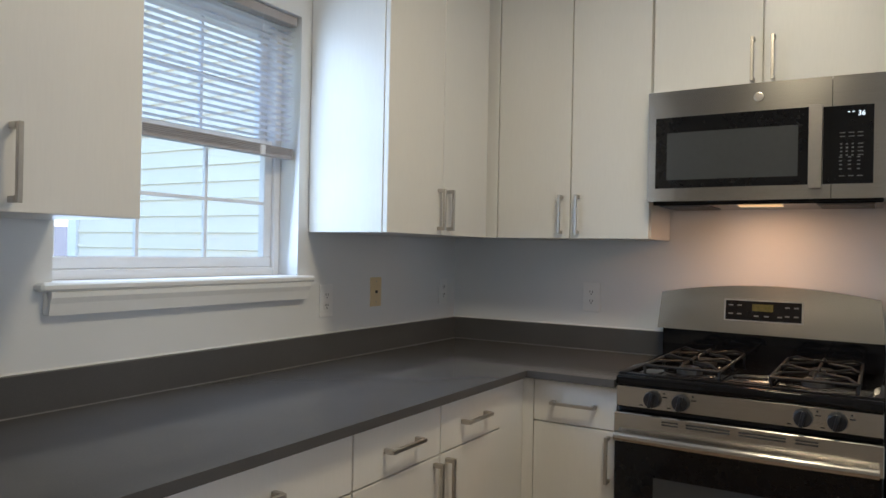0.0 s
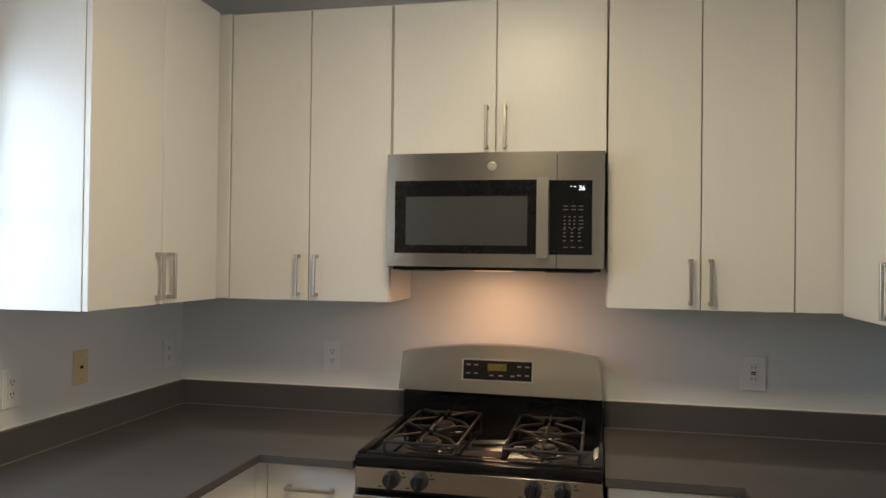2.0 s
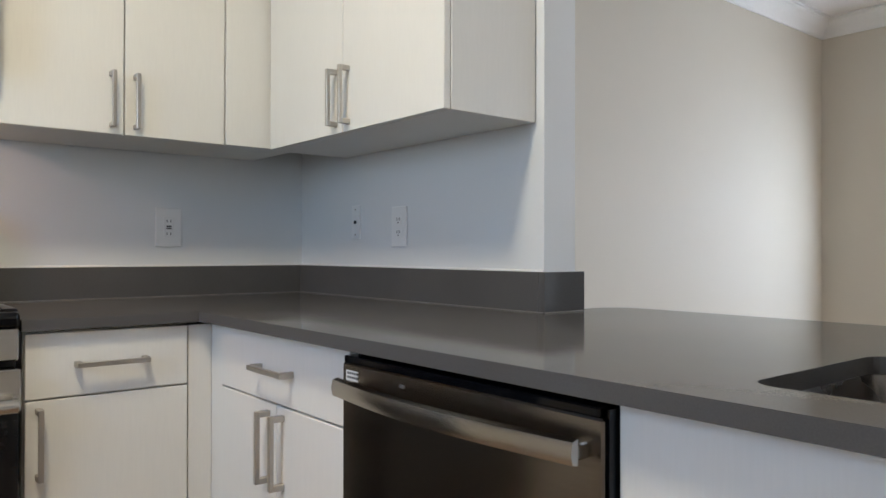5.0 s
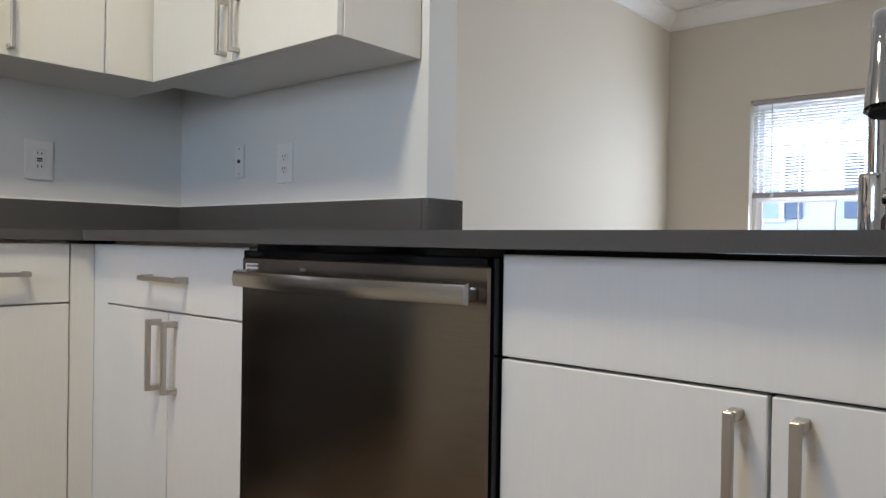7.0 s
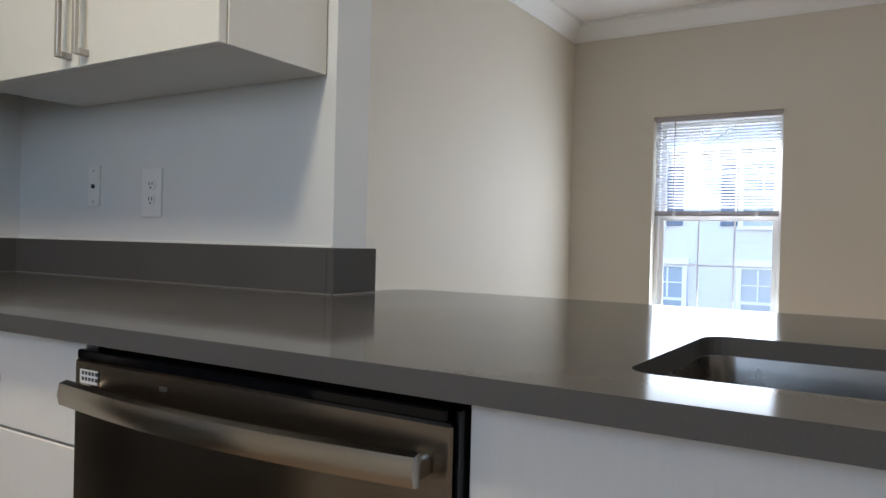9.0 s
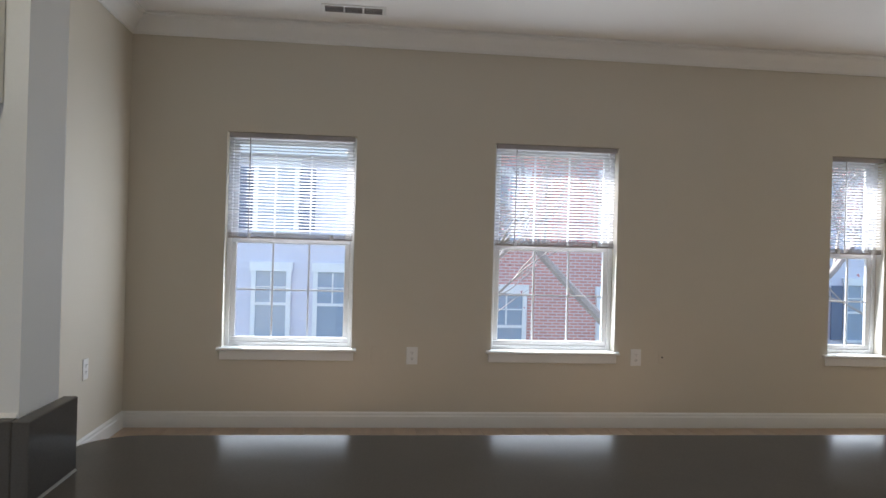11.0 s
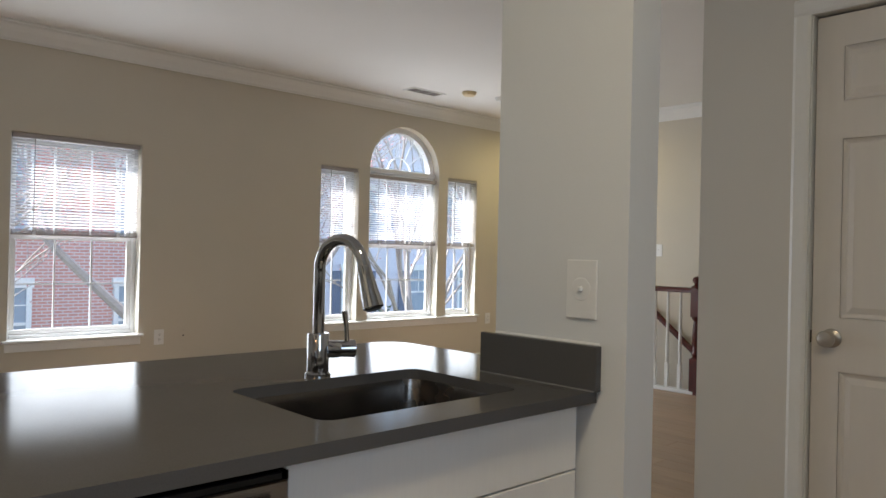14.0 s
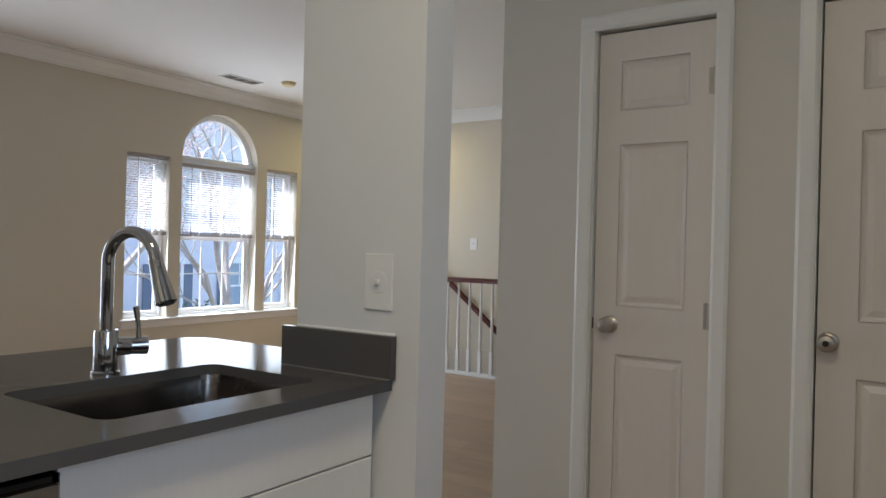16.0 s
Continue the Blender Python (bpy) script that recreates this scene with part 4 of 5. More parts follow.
SEAM = 1.625
mdoor = part("door", bowed(MX0, SEAM - 0.0012, MZ0, MZ1, MY, 0.035), STEEL, mw, "brushed stainless door frame")
mpan = part("control_side", bowed(SEAM + 0.0012, MX1, MZ0, MZ1, MY, 0.035), STEEL, mw)
part("door_glass", bowed(1.060, 1.596, 1.573, 1.826, MY - 0.0015, 0.02), BGLASS, mdoor, "black glass window frame")
part("door_screen", bowed(1.101, 1.527, 1.602, 1.770, MY - 0.0028, 0.018), MWWIN, mdoor, "grey see-through screen")
part("keypad", bowed(1.600, 1.742, 1.573, 1.823, MY - 0.0018, 0.02), BGLASS, mpan, "black glass keypad")
hd = bowed(1.560, 1.598, 1.560, 1.828, MY - 0.030, 0.011)
for zz in (1.575, 1.812):
    add_box(hd, 1.569, 1.589, MY - 0.022, MY - 0.006, zz - 0.01, zz + 0.01)
part("door_handle", hd, NICKEL, mdoor, "stainless bar handle")
bad = lathe([(0.016, 0), (0.016, 0.002), (0.013, 0.0028)], (0, 0, 0), 24)
bmesh.ops.transform(bad, verts=bad.verts, matrix=pose(1.405, MY - 0.0115, 1.873, 90, 0, 0))
part("badge", bad, NICKEL, mdoor, "round metal badge")


def key_y(x):
    return MY - 0.0018 - 0.012 * (1 - (2 * (x - MX0) / (MX1 - MX0) - 1) ** 2)


def key(x, z, w, h, material=GREYP):
    y = key_y(x)
    part("key_print", box(x - w / 2, x + w / 2, y - 0.0012, y + 0.002, z - h / 2, z + h / 2), material, mpan)


for z in (1.736, 1.724, 1.658, 1.646, 1.634, 1.62, 1.598):
    for k, x in enumerate((1.655, 1.680, 1.705)):
        if z in (1.736, 1.724, 1.598):
            key(x, z, 0.016, 0.0026)
        else:
            key(x - 0.004, z, 0.009, 0.0034)
for z in (1.690, 1.678, 1.666, 1.654):
    for x in (1.652, 1.668, 1.684):
        key(x, z + 0.01, 0.006, 0.0042)
    key(1.706, z + 0.01, 0.015, 0.0026)


def digits(text, x, y, z, size, material, parent):
    cu = bpy.data.curves.new("clock_digits", "FONT")
    cu.body, cu.size, cu.extrude = text, size, 0.0003
    tmp = bpy.data.objects.new("tmp", cu)
    scene.collection.objects.link(tmp)
    me = bpy.data.meshes.new_from_object(tmp.evaluated_get(bpy.context.evaluated_depsgraph_get()))
    bpy.data.objects.remove(tmp)
    me.transform(pose(x, y, z, 90, 0, 0))
    me.transform(Matrix.Translation(-origin_of(parent)))
    me.materials.clear()
    me.materials.append(material)
    ob = new("clock_digits", me)
    ob.parent = parent
    return ob


digits("36", 1.697, key_y(1.70) - 0.002, 1.789, 0.022, LCD, mpan)
key(1.672, 1.802, 0.006, 0.002, LCD)
key(1.685, 1.802, 0.006, 0.002, LCD)
part("underside", box(MX0 + 0.01, MX1 - 0.01, -0.35, -0.01, MZ0 - 0.012, MZ0 + 0.003, 0.003), BLACK, mw, "dark vented underside")
for x0, x1 in ((1.06, 1.23), (1.58, 1.75)):
    gf = part("grease_filter", box(x0, x1, -0.33, -0.07, MZ0 - 0.0145, MZ0 - 0.0125), ALU, mw, "aluminium grease filter")
    for k in range(8):
        part("filter_rib", box(x0 + 0.005, x1 - 0.005, -0.325 + k * 0.032, -0.31 + k * 0.032, MZ0 - 0.0165, MZ0 - 0.0146), ALU, gf)
part("lamp_lens", box(1.33, 1.47, -0.31, -0.24, MZ0 - 0.0155, MZ0 - 0.0125, 0.001), HOODGLOW, mw, "lit cooktop lamp")

# ---- dishwasher ----
dw = thing("dishwasher", (2.5, -1.614, 0), "stainless dishwasher with a bowed bar handle under the peninsula", "dishwasher")
DX = 2.192
part("tub", box(DX + 0.035, 2.78, -1.914, -1.324, 0.08, 0.8915), BLACK, dw)
part("door", box(DX, DX + 0.034, -1.912, -1.326, 0.11, 0.868, 0.003), STEELV, dw, "brushed stainless door")
part("top_strip", box(DX + 0.004, DX + 0.034, -1.904, -1.324, 0.867, 0.880, 0.002), BLACK, dw, "black control strip")
part("side_gasket", box(DX + 0.008, DX + 0.034, -1.9155, -1.9128, 0.11, 0.879), BLACK, dw)
part("toe_panel", box(DX + 0.05, DX + 0.06, -1.905, -1.325, 0.0, 0.105), BLACK, dw)
hb = bmesh.new()
prof = [(-0.006, -0.016), (0.004, -0.014), (0.007, 0.0), (0.004, 0.015), (-0.006, 0.018)]
ringsh = []
for k in range(19):
    f = k / 18
    y = -1.345 - 0.548 * f
    x = DX - 0.028 - 0.022 * math.sin(math.pi * f)
    ringsh.append([hb.verts.new((x - a, y, 0.828 + b * 0.95)) for a, b in prof])
for a, b in zip(ringsh, ringsh[1:]):
    for j in range(5):
        hb.faces.new((a[j], a[(j + 1) % 5], b[(j + 1) % 5], b[j]))
hb.faces.new(ringsh[0])
hb.faces.new(ringsh[-1])
for yy in (-1.357, -1.880):
    add_box(hb, DX - 0.03, DX, yy - 0.012, yy + 0.012, 0.818, 0.838, 0.003)
part("door_handle", hb, STEEL, dw, "polished bowed handle", smooth=True)
stk = part("sticker", box(DX - 0.0012, DX + 0.001, -1.378, -1.340, 0.838, 0.856), PAPER, dw, "small pale sticker with dark squares")
for r in range(2):
    for c in range(5):
        yy = -1.345 - c * 0.0072
        part("sticker_square", box(DX - 0.0018, DX - 0.0005, yy - 0.0045, yy, 0.842 + r * 0.0075, 0.8465 + r * 0.0075), KNOBM, stk)
part("badge", box(DX - 0.0012, DX + 0.001, -1.515, -1.502, 0.847, 0.852), NICKEL, dw)


# ---- outlets and switches ----
def plate(name, m, w, h, label, category, face, material=PLATE):
    """Built lying in x-z facing -y at its own origin, then set by m."""
    p = new(name)
    p.empty_display_size = 0.02
    tagged(p, label, category, "outlets and switches")
    part("cover_plate", box(-w / 2, w / 2, -0.006, 0, -h / 2, h / 2, 0.0025, 2), material, p)
    if face == "duplex":
        for s in (-1, 1):
            r = part("receptacle", prism(rounded(-0.016, 0.016, s * 0.0195 - 0.0135, s * 0.0195 + 0.0135, 0.008, 4), "y", -0.008, -0.005), material, p)
            for dx in (-0.006, 0.006):
                part("slot", box(dx - 0.0012, dx + 0.0012, -0.0086, -0.0075, s * 0.0195 - 0.001, s * 0.0195 + 0.008), GAP, r)
            part("slot", box(-0.0022, 0.0022, -0.0086, -0.0075, s * 0.0195 - 0.0095, s * 0.0195 - 0.005), GAP, r)
    elif face == "gfci":
        r = part("receptacle", box(-0.0165, 0.0165, -0.008, -0.005, -0.033, 0.033, 0.001), material, p)
        for s in (-1, 1):
            for dx in (-0.006, 0.006):
                part("slot", box(dx - 0.0012, dx + 0.0012, -0.0086, -0.0075, s * 0.021 - 0.004, s * 0.021 + 0.004), GAP, r)
        part("button", box(-0.008, 0.008, -0.0095, -0.0075, 0.001, 0.006), GAP, r)
        part("button", box(-0.008, 0.008, -0.0095, -0.0075, -0.006, -0.001), GREYP, r)
    elif face == "jack":
        part("jack", cyl((0, -0.010, 0), (0, -0.004, 0), 0.006, n=12), IRON, p)
        for s in (-1, 1):
            part("screw", cyl((0, -0.0075, s * 0.042), (0, -0.005, s * 0.042), 0.003, n=8), NICKEL, p)
    elif face == "toggle":
        part("toggle", box(-0.005, 0.005, -0.02, -0.005, -0.004, 0.010, 0.002), material, p)
        for s in (-1, 1):
            part("screw", cyl((0, -0.0075, s * 0.03), (0, -0.005, s * 0.03), 0.003, n=8), material, p)
    elif face == "dimmer":
        r = lathe([(0.026, 0), (0.025, 0.0012), (0.022, 0.0015)], (0, 0, 0), 28)
        bmesh.ops.transform(r, verts=r.verts, matrix=pose(0, -0.006, 0.0, 90, 0, 0))
        part("dial", r, material, p, smooth=True)
        part("toggle", box(-0.005, 0.005, -0.015, -0.005, -0.006, 0.006, 0.002), material, p)
    p.matrix_basis = m
    return p


def on_north(x, z, y=-0.0005):
    return pose(x, y, z)


def on_west(y, z):
    return pose(0.0005, y, z, 0, 0, 90)


def on_east(x, y, z):
    return pose(x - 0.0005, y, z, 0, 0, -90)


OUT = "white duplex outlet plate on the wall"
plate("outlet", on_north(0.690, 1.146), 0.078, 0.125, OUT, "outlet", "duplex")
plate("outlet", on_north(2.325, 1.147), 0.085, 0.128, "white rectangular safety outlet plate on the wall", "outlet", "gfci")
plate("outlet", on_west(-0.955, 1.14), 0.074, 0.120, OUT, "outlet", "duplex")
plate("phone_plate", on_west(-0.646, 1.162), 0.072, 0.118, "yellowed ivory wall plate with a jack", "wall plate", "jack", IVORY)
plate("outlet", on_west(-0.115, 1.146), 0.07, 0.118, OUT, "outlet", "duplex")
plate("outlet", on_east(2.822, -0.628, 1.145), 0.078, 0.125, OUT, "outlet", "duplex")
plate("cable_plate", on_east(2.822, -0.381, 1.166), 0.050, 0.112, "narrow white wall plate with a cable jack", "wall plate", "jack")
plate("outlet", on_east(EX, -1.992, 0.496), 0.078, 0.120, OUT, "outlet", "duplex")
plate("blank_plate", on_east(EX, -1.745, 0.50), 0.07, 0.115, "beige painted blank wall plate", "wall plate", "none", WALL_L)
plate("outlet", on_east(EX, -3.596, 0.502), 0.078, 0.120, OUT, "outlet", "duplex")
plate("cable_plate", on_east(EX, -3.79, 0.505), 0.05, 0.09, "beige painted plate with a dark cable jack", "wall plate", "jack", WALL_L)
plate("outlet", on_east(EX, -7.315, 0.487), 0.078, 0.120, OUT, "outlet", "duplex")
plate("outlet", on_north(6.285, 0.496, -0.0775), 0.078, 0.120, OUT, "outlet", "duplex")
plate("light_switch", on_north(4.20, 1.245, -0.0775), 0.075, 0.125, "white toggle switch plate on the beige wall", "light switch", "toggle")
plate("dimmer_switch", pose(2.221, -2.6745, 1.141, 0, 0, 180), 0.082, 0.132, "white dimmer switch plate on the wall column", "light switch", "dimmer")
plate("light_switch", pose(5.26, -8.0495, 1.29, 0, 0, 180), 0.085, 0.125, "white toggle switch plate by the stairs", "light switch", "toggle")

# ---- ceiling things ----
def vent(x, y, w, l):
    v = thing("ceiling_vent", (x, y, CZ), "white metal ceiling air vent with dark slots", "air vent", "ceiling vents")
    fr = bmesh.new()
    for a, b, c, d in ((x - w / 2, x - w / 2 + 0.02, y - l / 2, y + l / 2), (x + w / 2 - 0.02, x + w / 2, y - l / 2, y + l / 2), (x - w / 2 + 0.02, x + w / 2 - 0.02, y - l / 2, y - l / 2 + 0.02), (x - w / 2 + 0.02, x + w / 2 - 0.02, y + l / 2 - 0.02, y + l / 2)):
        add_box(fr, a, b, c, d, CZ - 0.008, CZ - 0.0005, 0.002)
    part("frame", fr, TRIM, v)
    part("backing", box(x - w / 2 + 0.02, x + w / 2 - 0.02, y - l / 2 + 0.02, y + l / 2 - 0.02, CZ - 0.002, CZ - 0.0005), GAP, v)
    for k in range(3):
        yy = y + (k - 1) * (l - 0.04) / 3
        if k < 2:
            part("divider", box(x - w / 2 + 0.02, x + w / 2 - 0.02, yy + (l - 0.04) / 6 - 0.006, yy + (l - 0.04) / 6 + 0.006, CZ - 0.007, CZ - 0.002), TRIM, v)
    for k in range(5):
        xx = x - w / 2 + 0.03 + k * (w - 0.06) / 4
        part("slat", box(xx - 0.003, xx + 0.003, y - l / 2 + 0.02, y + l / 2 - 0.02, CZ - 0.0075, CZ - 0.0025), RAILG, v)


vent(6.57, -1.535, 0.16, 0.40)
vent(6.46, -5.86, 0.16, 0.40)
for x, y, m, lab in ((6.16, -6.16, IVORY, "yellowed round smoke detector on the ceiling"), (6.10, -6.55, TRIM, "white round smoke detector on the ceiling")):
    sd = thing("smoke_detector", (x, y, CZ), lab, "smoke detector", "smoke detectors")
    part("base", lathe([(0.07, 0), (0.07, 0.012), (0.066, 0.014)], (x, y, CZ - 0.0145), 28), m, sd, smooth=True)
    part("cover", lathe([(0.045, 0), (0.058, 0.008), (0.06, 0.022)], (x, y, CZ - 0.037), 28), m, sd, smooth=True)


def flush_light(x, y, label):
    fl = thing("ceiling_light", (x, y, CZ), label, "ceiling light", "ceiling lights")
    part("pan", lathe([(0.165, 0), (0.17, 0.012), (0.165, 0.03)], (x, y, CZ - 0.031), 32), NICKEL, fl, "brushed metal rim", smooth=True)
    part("diffuser", lathe([(0.06, 0), (0.12, 0.012), (0.15, 0.035), (0.16, 0.06)], (x, y, CZ - 0.092), 32), LAMPGLOW, fl, "glowing glass bowl", smooth=True)
    part("band", lathe([(0.163, 0), (0.163, 0.012)], (x, y, CZ - 0.05), 32), NICKEL, fl)


sp = thing("sprinkler_head", (5.55, -7.35, CZ), "small metal fire sprinkler head under the ceiling", "sprinkler")
part("escutcheon", lathe([(0.03, 0), (0.036, 0.008)], (5.55, -7.35, CZ - 0.0085), 20), NICKEL, sp, smooth=True)
part("stem", lathe([(0.006, 0), (0.009, 0.01), (0.009, 0.032)], (5.55, -7.35, CZ - 0.04), 12), IRON, sp, smooth=True)
part("deflector", lathe([(0.02, 0), (0.022, 0.002), (0.006, 0.004)], (5.55, -7.35, CZ - 0.045), 16), IRON, sp, smooth=True)
flush_light(6.18, -7.66, "lit flush ceiling light with a metal rim")
flush_light(1.45, -1.5, "lit flush kitchen ceiling light with a metal rim")

# ---- fireplace ----
fpx = thing("fireplace", (3.5, -0.1, 0), "white fireplace mantel with grey surround on the beige wall", "fireplace")
part("mantel_shelf", prism([(-0.079, 1.20), (-0.16, 1.20), (-0.17, 1.23), (-0.20, 1.26), (-0.205, 1.275), (-0.22, 1.28), (-0.22, 1.305), (-0.079, 1.305)], "x", 2.96, 3.868), TRIM, fpx)
for a, b in ((2.97, 3.12), (3.69, 3.83)):
    part("pilaster", box(a, b, -0.15, -0.079, 0, 1.199, 0.004), TRIM, fpx)
part("surround", add_box(add_box(box(3.121, 3.24, -0.12, -0.079, 0, 1.0), 3.57, 3.689, -0.12, -0.079, 0, 1.0), 3.24, 3.57, -0.12, -0.079, 0.78, 1.0), CONC, fpx, "grey stone surround")
part("frieze", box(3.121, 3.689, -0.14, -0.079, 1.001, 1.199), TRIM, fpx)
part("firebox", box(3.241, 3.569, -0.10, -0.079, 0.0, 0.779), GAP, fpx, "black firebox")

# ---- stairs and railing ----
RYL = -7.435
rail = thing("stair_railing", (5.2, RYL, 0), "mahogany handrail on white turned balusters round the stairwell", "railing")
hr = prism([(RYL - 0.032, 0.905), (RYL + 0.032, 0.905), (RYL + 0.034, 0.925), (RYL + 0.026, 0.945), (RYL + 0.01, 0.953), (RYL - 0.01, 0.953), (RYL - 0.026, 0.945), (RYL - 0.034, 0.925)], "x", 4.54, 5.93)
part("handrail", hr, MAHOG, rail, "dark mahogany handrail", smooth=True)
part("shoe_rail", box(4.5, 5.97, RYL - 0.045, RYL + 0.045, 0.0, 0.03, 0.004), TRIM, rail)


def baluster(x, y, z0, z1, parent):
    h = z1 - z0
    bm = box(x - 0.016, x + 0.016, y - 0.016, y + 0.016, z0, z0 + 0.22)
    me = bpy.data.meshes.new("t")
    t = lathe([(0.015, 0.22), (0.010, 0.228), (0.017, 0.24), (0.011, 0.255), (0.0155, 0.32), (0.0145, 0.45), (0.0095, h)], (x, y, z0), 12)
    t.to_mesh(me)
    t.free()
    bm.from_mesh(me)
    bpy.data.meshes.remove(me)
    return part("baluster", bm, TRIM, parent, smooth=True)


for k in range(10):
    baluster(4.655 + k * 0.128, RYL, 0.0305, 0.906, rail)
for nx in (4.50, 5.97):
    nw = box(nx - 0.042, nx + 0.042, RYL - 0.042, RYL + 0.042, 0.0, 0.32, 0.004)
    me = bpy.data.meshes.new("t")
    t = lathe([(0.04, 0.32), (0.026, 0.335), (0.042, 0.36), (0.030, 0.385), (0.036, 0.46), (0.026, 0.62), (0.022, 0.655), (0.038, 0.675), (0.04, 0.69)], (nx, RYL, 0), 20)
    t.to_mesh(me)
    t.free()
    nw.from_mesh(me)
    add_box(nw, nx - 0.04, nx + 0.04, RYL - 0.04, RYL + 0.04, 0.69, 0.95, 0.004)
    t = lathe([(0.046, 0.95), (0.048, 0.965), (0.03, 0.975), (0.02, 0.985), (0.036, 1.005), (0.04, 1.025), (0.03, 1.045), (0.008, 1.055)], (nx, RYL, 0), 20)
    me2 = bpy.data.meshes.new("t")
    t.to_mesh(me2)
    t.free()
    nw.from_mesh(me2)
    part("newel_post", nw, MAHOG, rail, "turned mahogany newel post", smooth=True)
wr = thing("wall_handrail", (5.0, -7.99, 0), "mahogany handrail sloping down the stair wall", "handrail")
p0, p1 = Vector((5.82, -7.985, 1.117)), Vector((3.2, -7.985, -1.0))
part("rail", tube([p0, p1], 0.030, 10), MAHOG, wr, smooth=True)
for f in (0.1, 0.4, 0.7):
    c = p0.lerp(p1, f)
    part("bracket", tube([c + Vector((0, -0.064, -0.06)), c + Vector((0, -0.01, -0.055)), c + Vector((0, 0, -0.025))], 0.006, 8), NICKEL, wr)
st = thing("staircase", (5.0, -7.75, -2.7), "wooden stairs going down beside the wall", "staircase")
for k in range(12):
    x1 = 5.94 - k * 0.235
    z = -0.19 * (k + 1)
    part("tread", box(x1 - 0.26, x1, -8.048, -7.43, z - 0.03, z, 0.004), WOOD, st)
    part("riser", box(x1 - 0.245, x1 - 0.235, -8.046, -7.432, z - 0.19, z - 0.031), TRIM, st)

# ---- outdoors ----
GZ = -3.1
gr = box(-300, 300, -300, 300, GZ - 0.3, GZ)
solo("ground", gr, GRASS, "spring lawn between the houses", "ground", "structure")
solo("road", box(12.2, 17.4, -150, 150, GZ + 0.001, GZ + 0.012), ASPH, "grey asphalt street between the rows", "road", "structure")
solo("pavement", box(17.5, 19.0, -150, 150, GZ + 0.001, GZ + 0.13), CONC, "pale concrete pavement along the street", "pavement", "structure")


def lap_wall(axis, at, sign, u0, u1, z0, z1, step, holes=()):
    """Lapped siding boards: each leans out at its lower edge."""
    bm = bmesh.new()
    n = int((z1 - z0) / step)
    for k in range(n):
        a, b = z0 + k * step, z0 + (k + 1) * step
        lo, hi = at + sign * 0.02, at + sign * 0.004
        pts = [(lo, a), (hi, b), (at, b), (at, a)]
        vs = [[bm.verts.new((p, u, z) if axis == "x" else (u, p, z)) for p, z in pts] for u in (u0, u1)]
        for j in range(4):
            bm.faces.new((vs[0][j], vs[0][(j + 1) % 4], vs[1][(j + 1) % 4], vs[1][j]))
        bm.faces.new(vs[0])
        bm.faces.new(vs[1][::-1])
    return bm


def town_window(house, x, y, z, w, h, shutters=False):
    """A white-trimmed sash window on a wall that faces -x."""
    win = part("window", add_box(add_box(add_box(box(x - 0.09, x, y - w / 2 - 0.11, y - w / 2, z - 0.12, z + h + 0.02), x - 0.09, x, y + w / 2, y + w / 2 + 0.11, z - 0.12, z + h + 0.02), x - 0.10, x, y - w / 2 - 0.15, y + w / 2 + 0.15, z + h + 0.02, z + h + 0.24), x - 0.11, x, y - w / 2 - 0.13, y + w / 2 + 0.13, z - 0.20, z - 0.12), TRIM, house, "white trimmed window")
    part("pane", box(x - 0.05, x - 0.02, y - w / 2, y + w / 2, z - 0.12, z + h + 0.02), FARWIN, win, "blue-grey glass")
    bars = bmesh.new()
    add_box(bars, x - 0.075, x - 0.051, y - w / 2, y + w / 2, z + h / 2 - 0.08, z + h / 2 - 0.01)
    add_box(bars, x - 0.065, x - 0.051, y - 0.02, y + 0.02, z + h / 2, z + h)
    add_box(bars, x - 0.065, x - 0.051, y - w / 2, y + w / 2, z + h * 0.75 - 0.015, z + h * 0.75 + 0.015)
    part("sash_bars", bars, TRIM, win)
    if shutters:
        for s in (-1, 1):
            c = y + s * (w / 2 + 0.32)
            part("shutter", box(x - 0.06, x - 0.03, c - 0.19, c + 0.19, z - 0.12, z + h, 0.01), SHUT, win, "dark navy shutter")


def town_house(name, x, y0, y1, ztop, depth, material, label, wins, step=0.15, gable=None):
    h = thing(name, (x + depth / 2, (y0 + y1) / 2, GZ), label, "house", "houses across the street")
    part("wall", box(x + 0.001, x + depth, y0, y1, GZ, ztop), material, h)
    if step:
        part("siding", lap_wall("x", x, -1, y0 + 0.15, y1 - 0.15, GZ + 0.3, ztop, step), material, h)
        for yy in (y0, y1 - 0.15):
            part("corner_board", box(x - 0.035, x, yy, yy + 0.15, GZ, ztop), TRIM, h)
    part("eave", box(x - 0.35, x + 0.1, y0 - 0.2, y1 + 0.2, ztop, ztop + 0.22), TRIM, h, "white eave and gutter")
    ro = prism([(x - 0.3, ztop + 0.22), (x + depth + 0.3, ztop + 0.22), (x + depth / 2, ztop + 0.22 + depth * 0.32)], "y", y0 - 0.2, y1 + 0.2)
    part("roof", ro, ROOF, h, "grey shingle roof")
    if gable:
        c, w = gable
        part("gable", prism([(c - w, ztop + 0.22), (c + w, ztop + 0.22), (c, ztop + 0.22 + w * 0.85)], "x", x - 0.25, x + depth * 0.35), material, h)
        rr = bmesh.new()
        for s in (-1, 1):
            add_tube(rr, [(x - 0.3, c + s * (w + 0.25), ztop + 0.1), (x - 0.3, c, ztop + 0.3 + w * 0.85)], 0.14, 6)
        part("rake_board", rr, TRIM, h)
    for y, z, w, hh, sh in wins:
        town_window(h, x - (0.02 if step else 0), y, z, w, hh, sh)
    return h


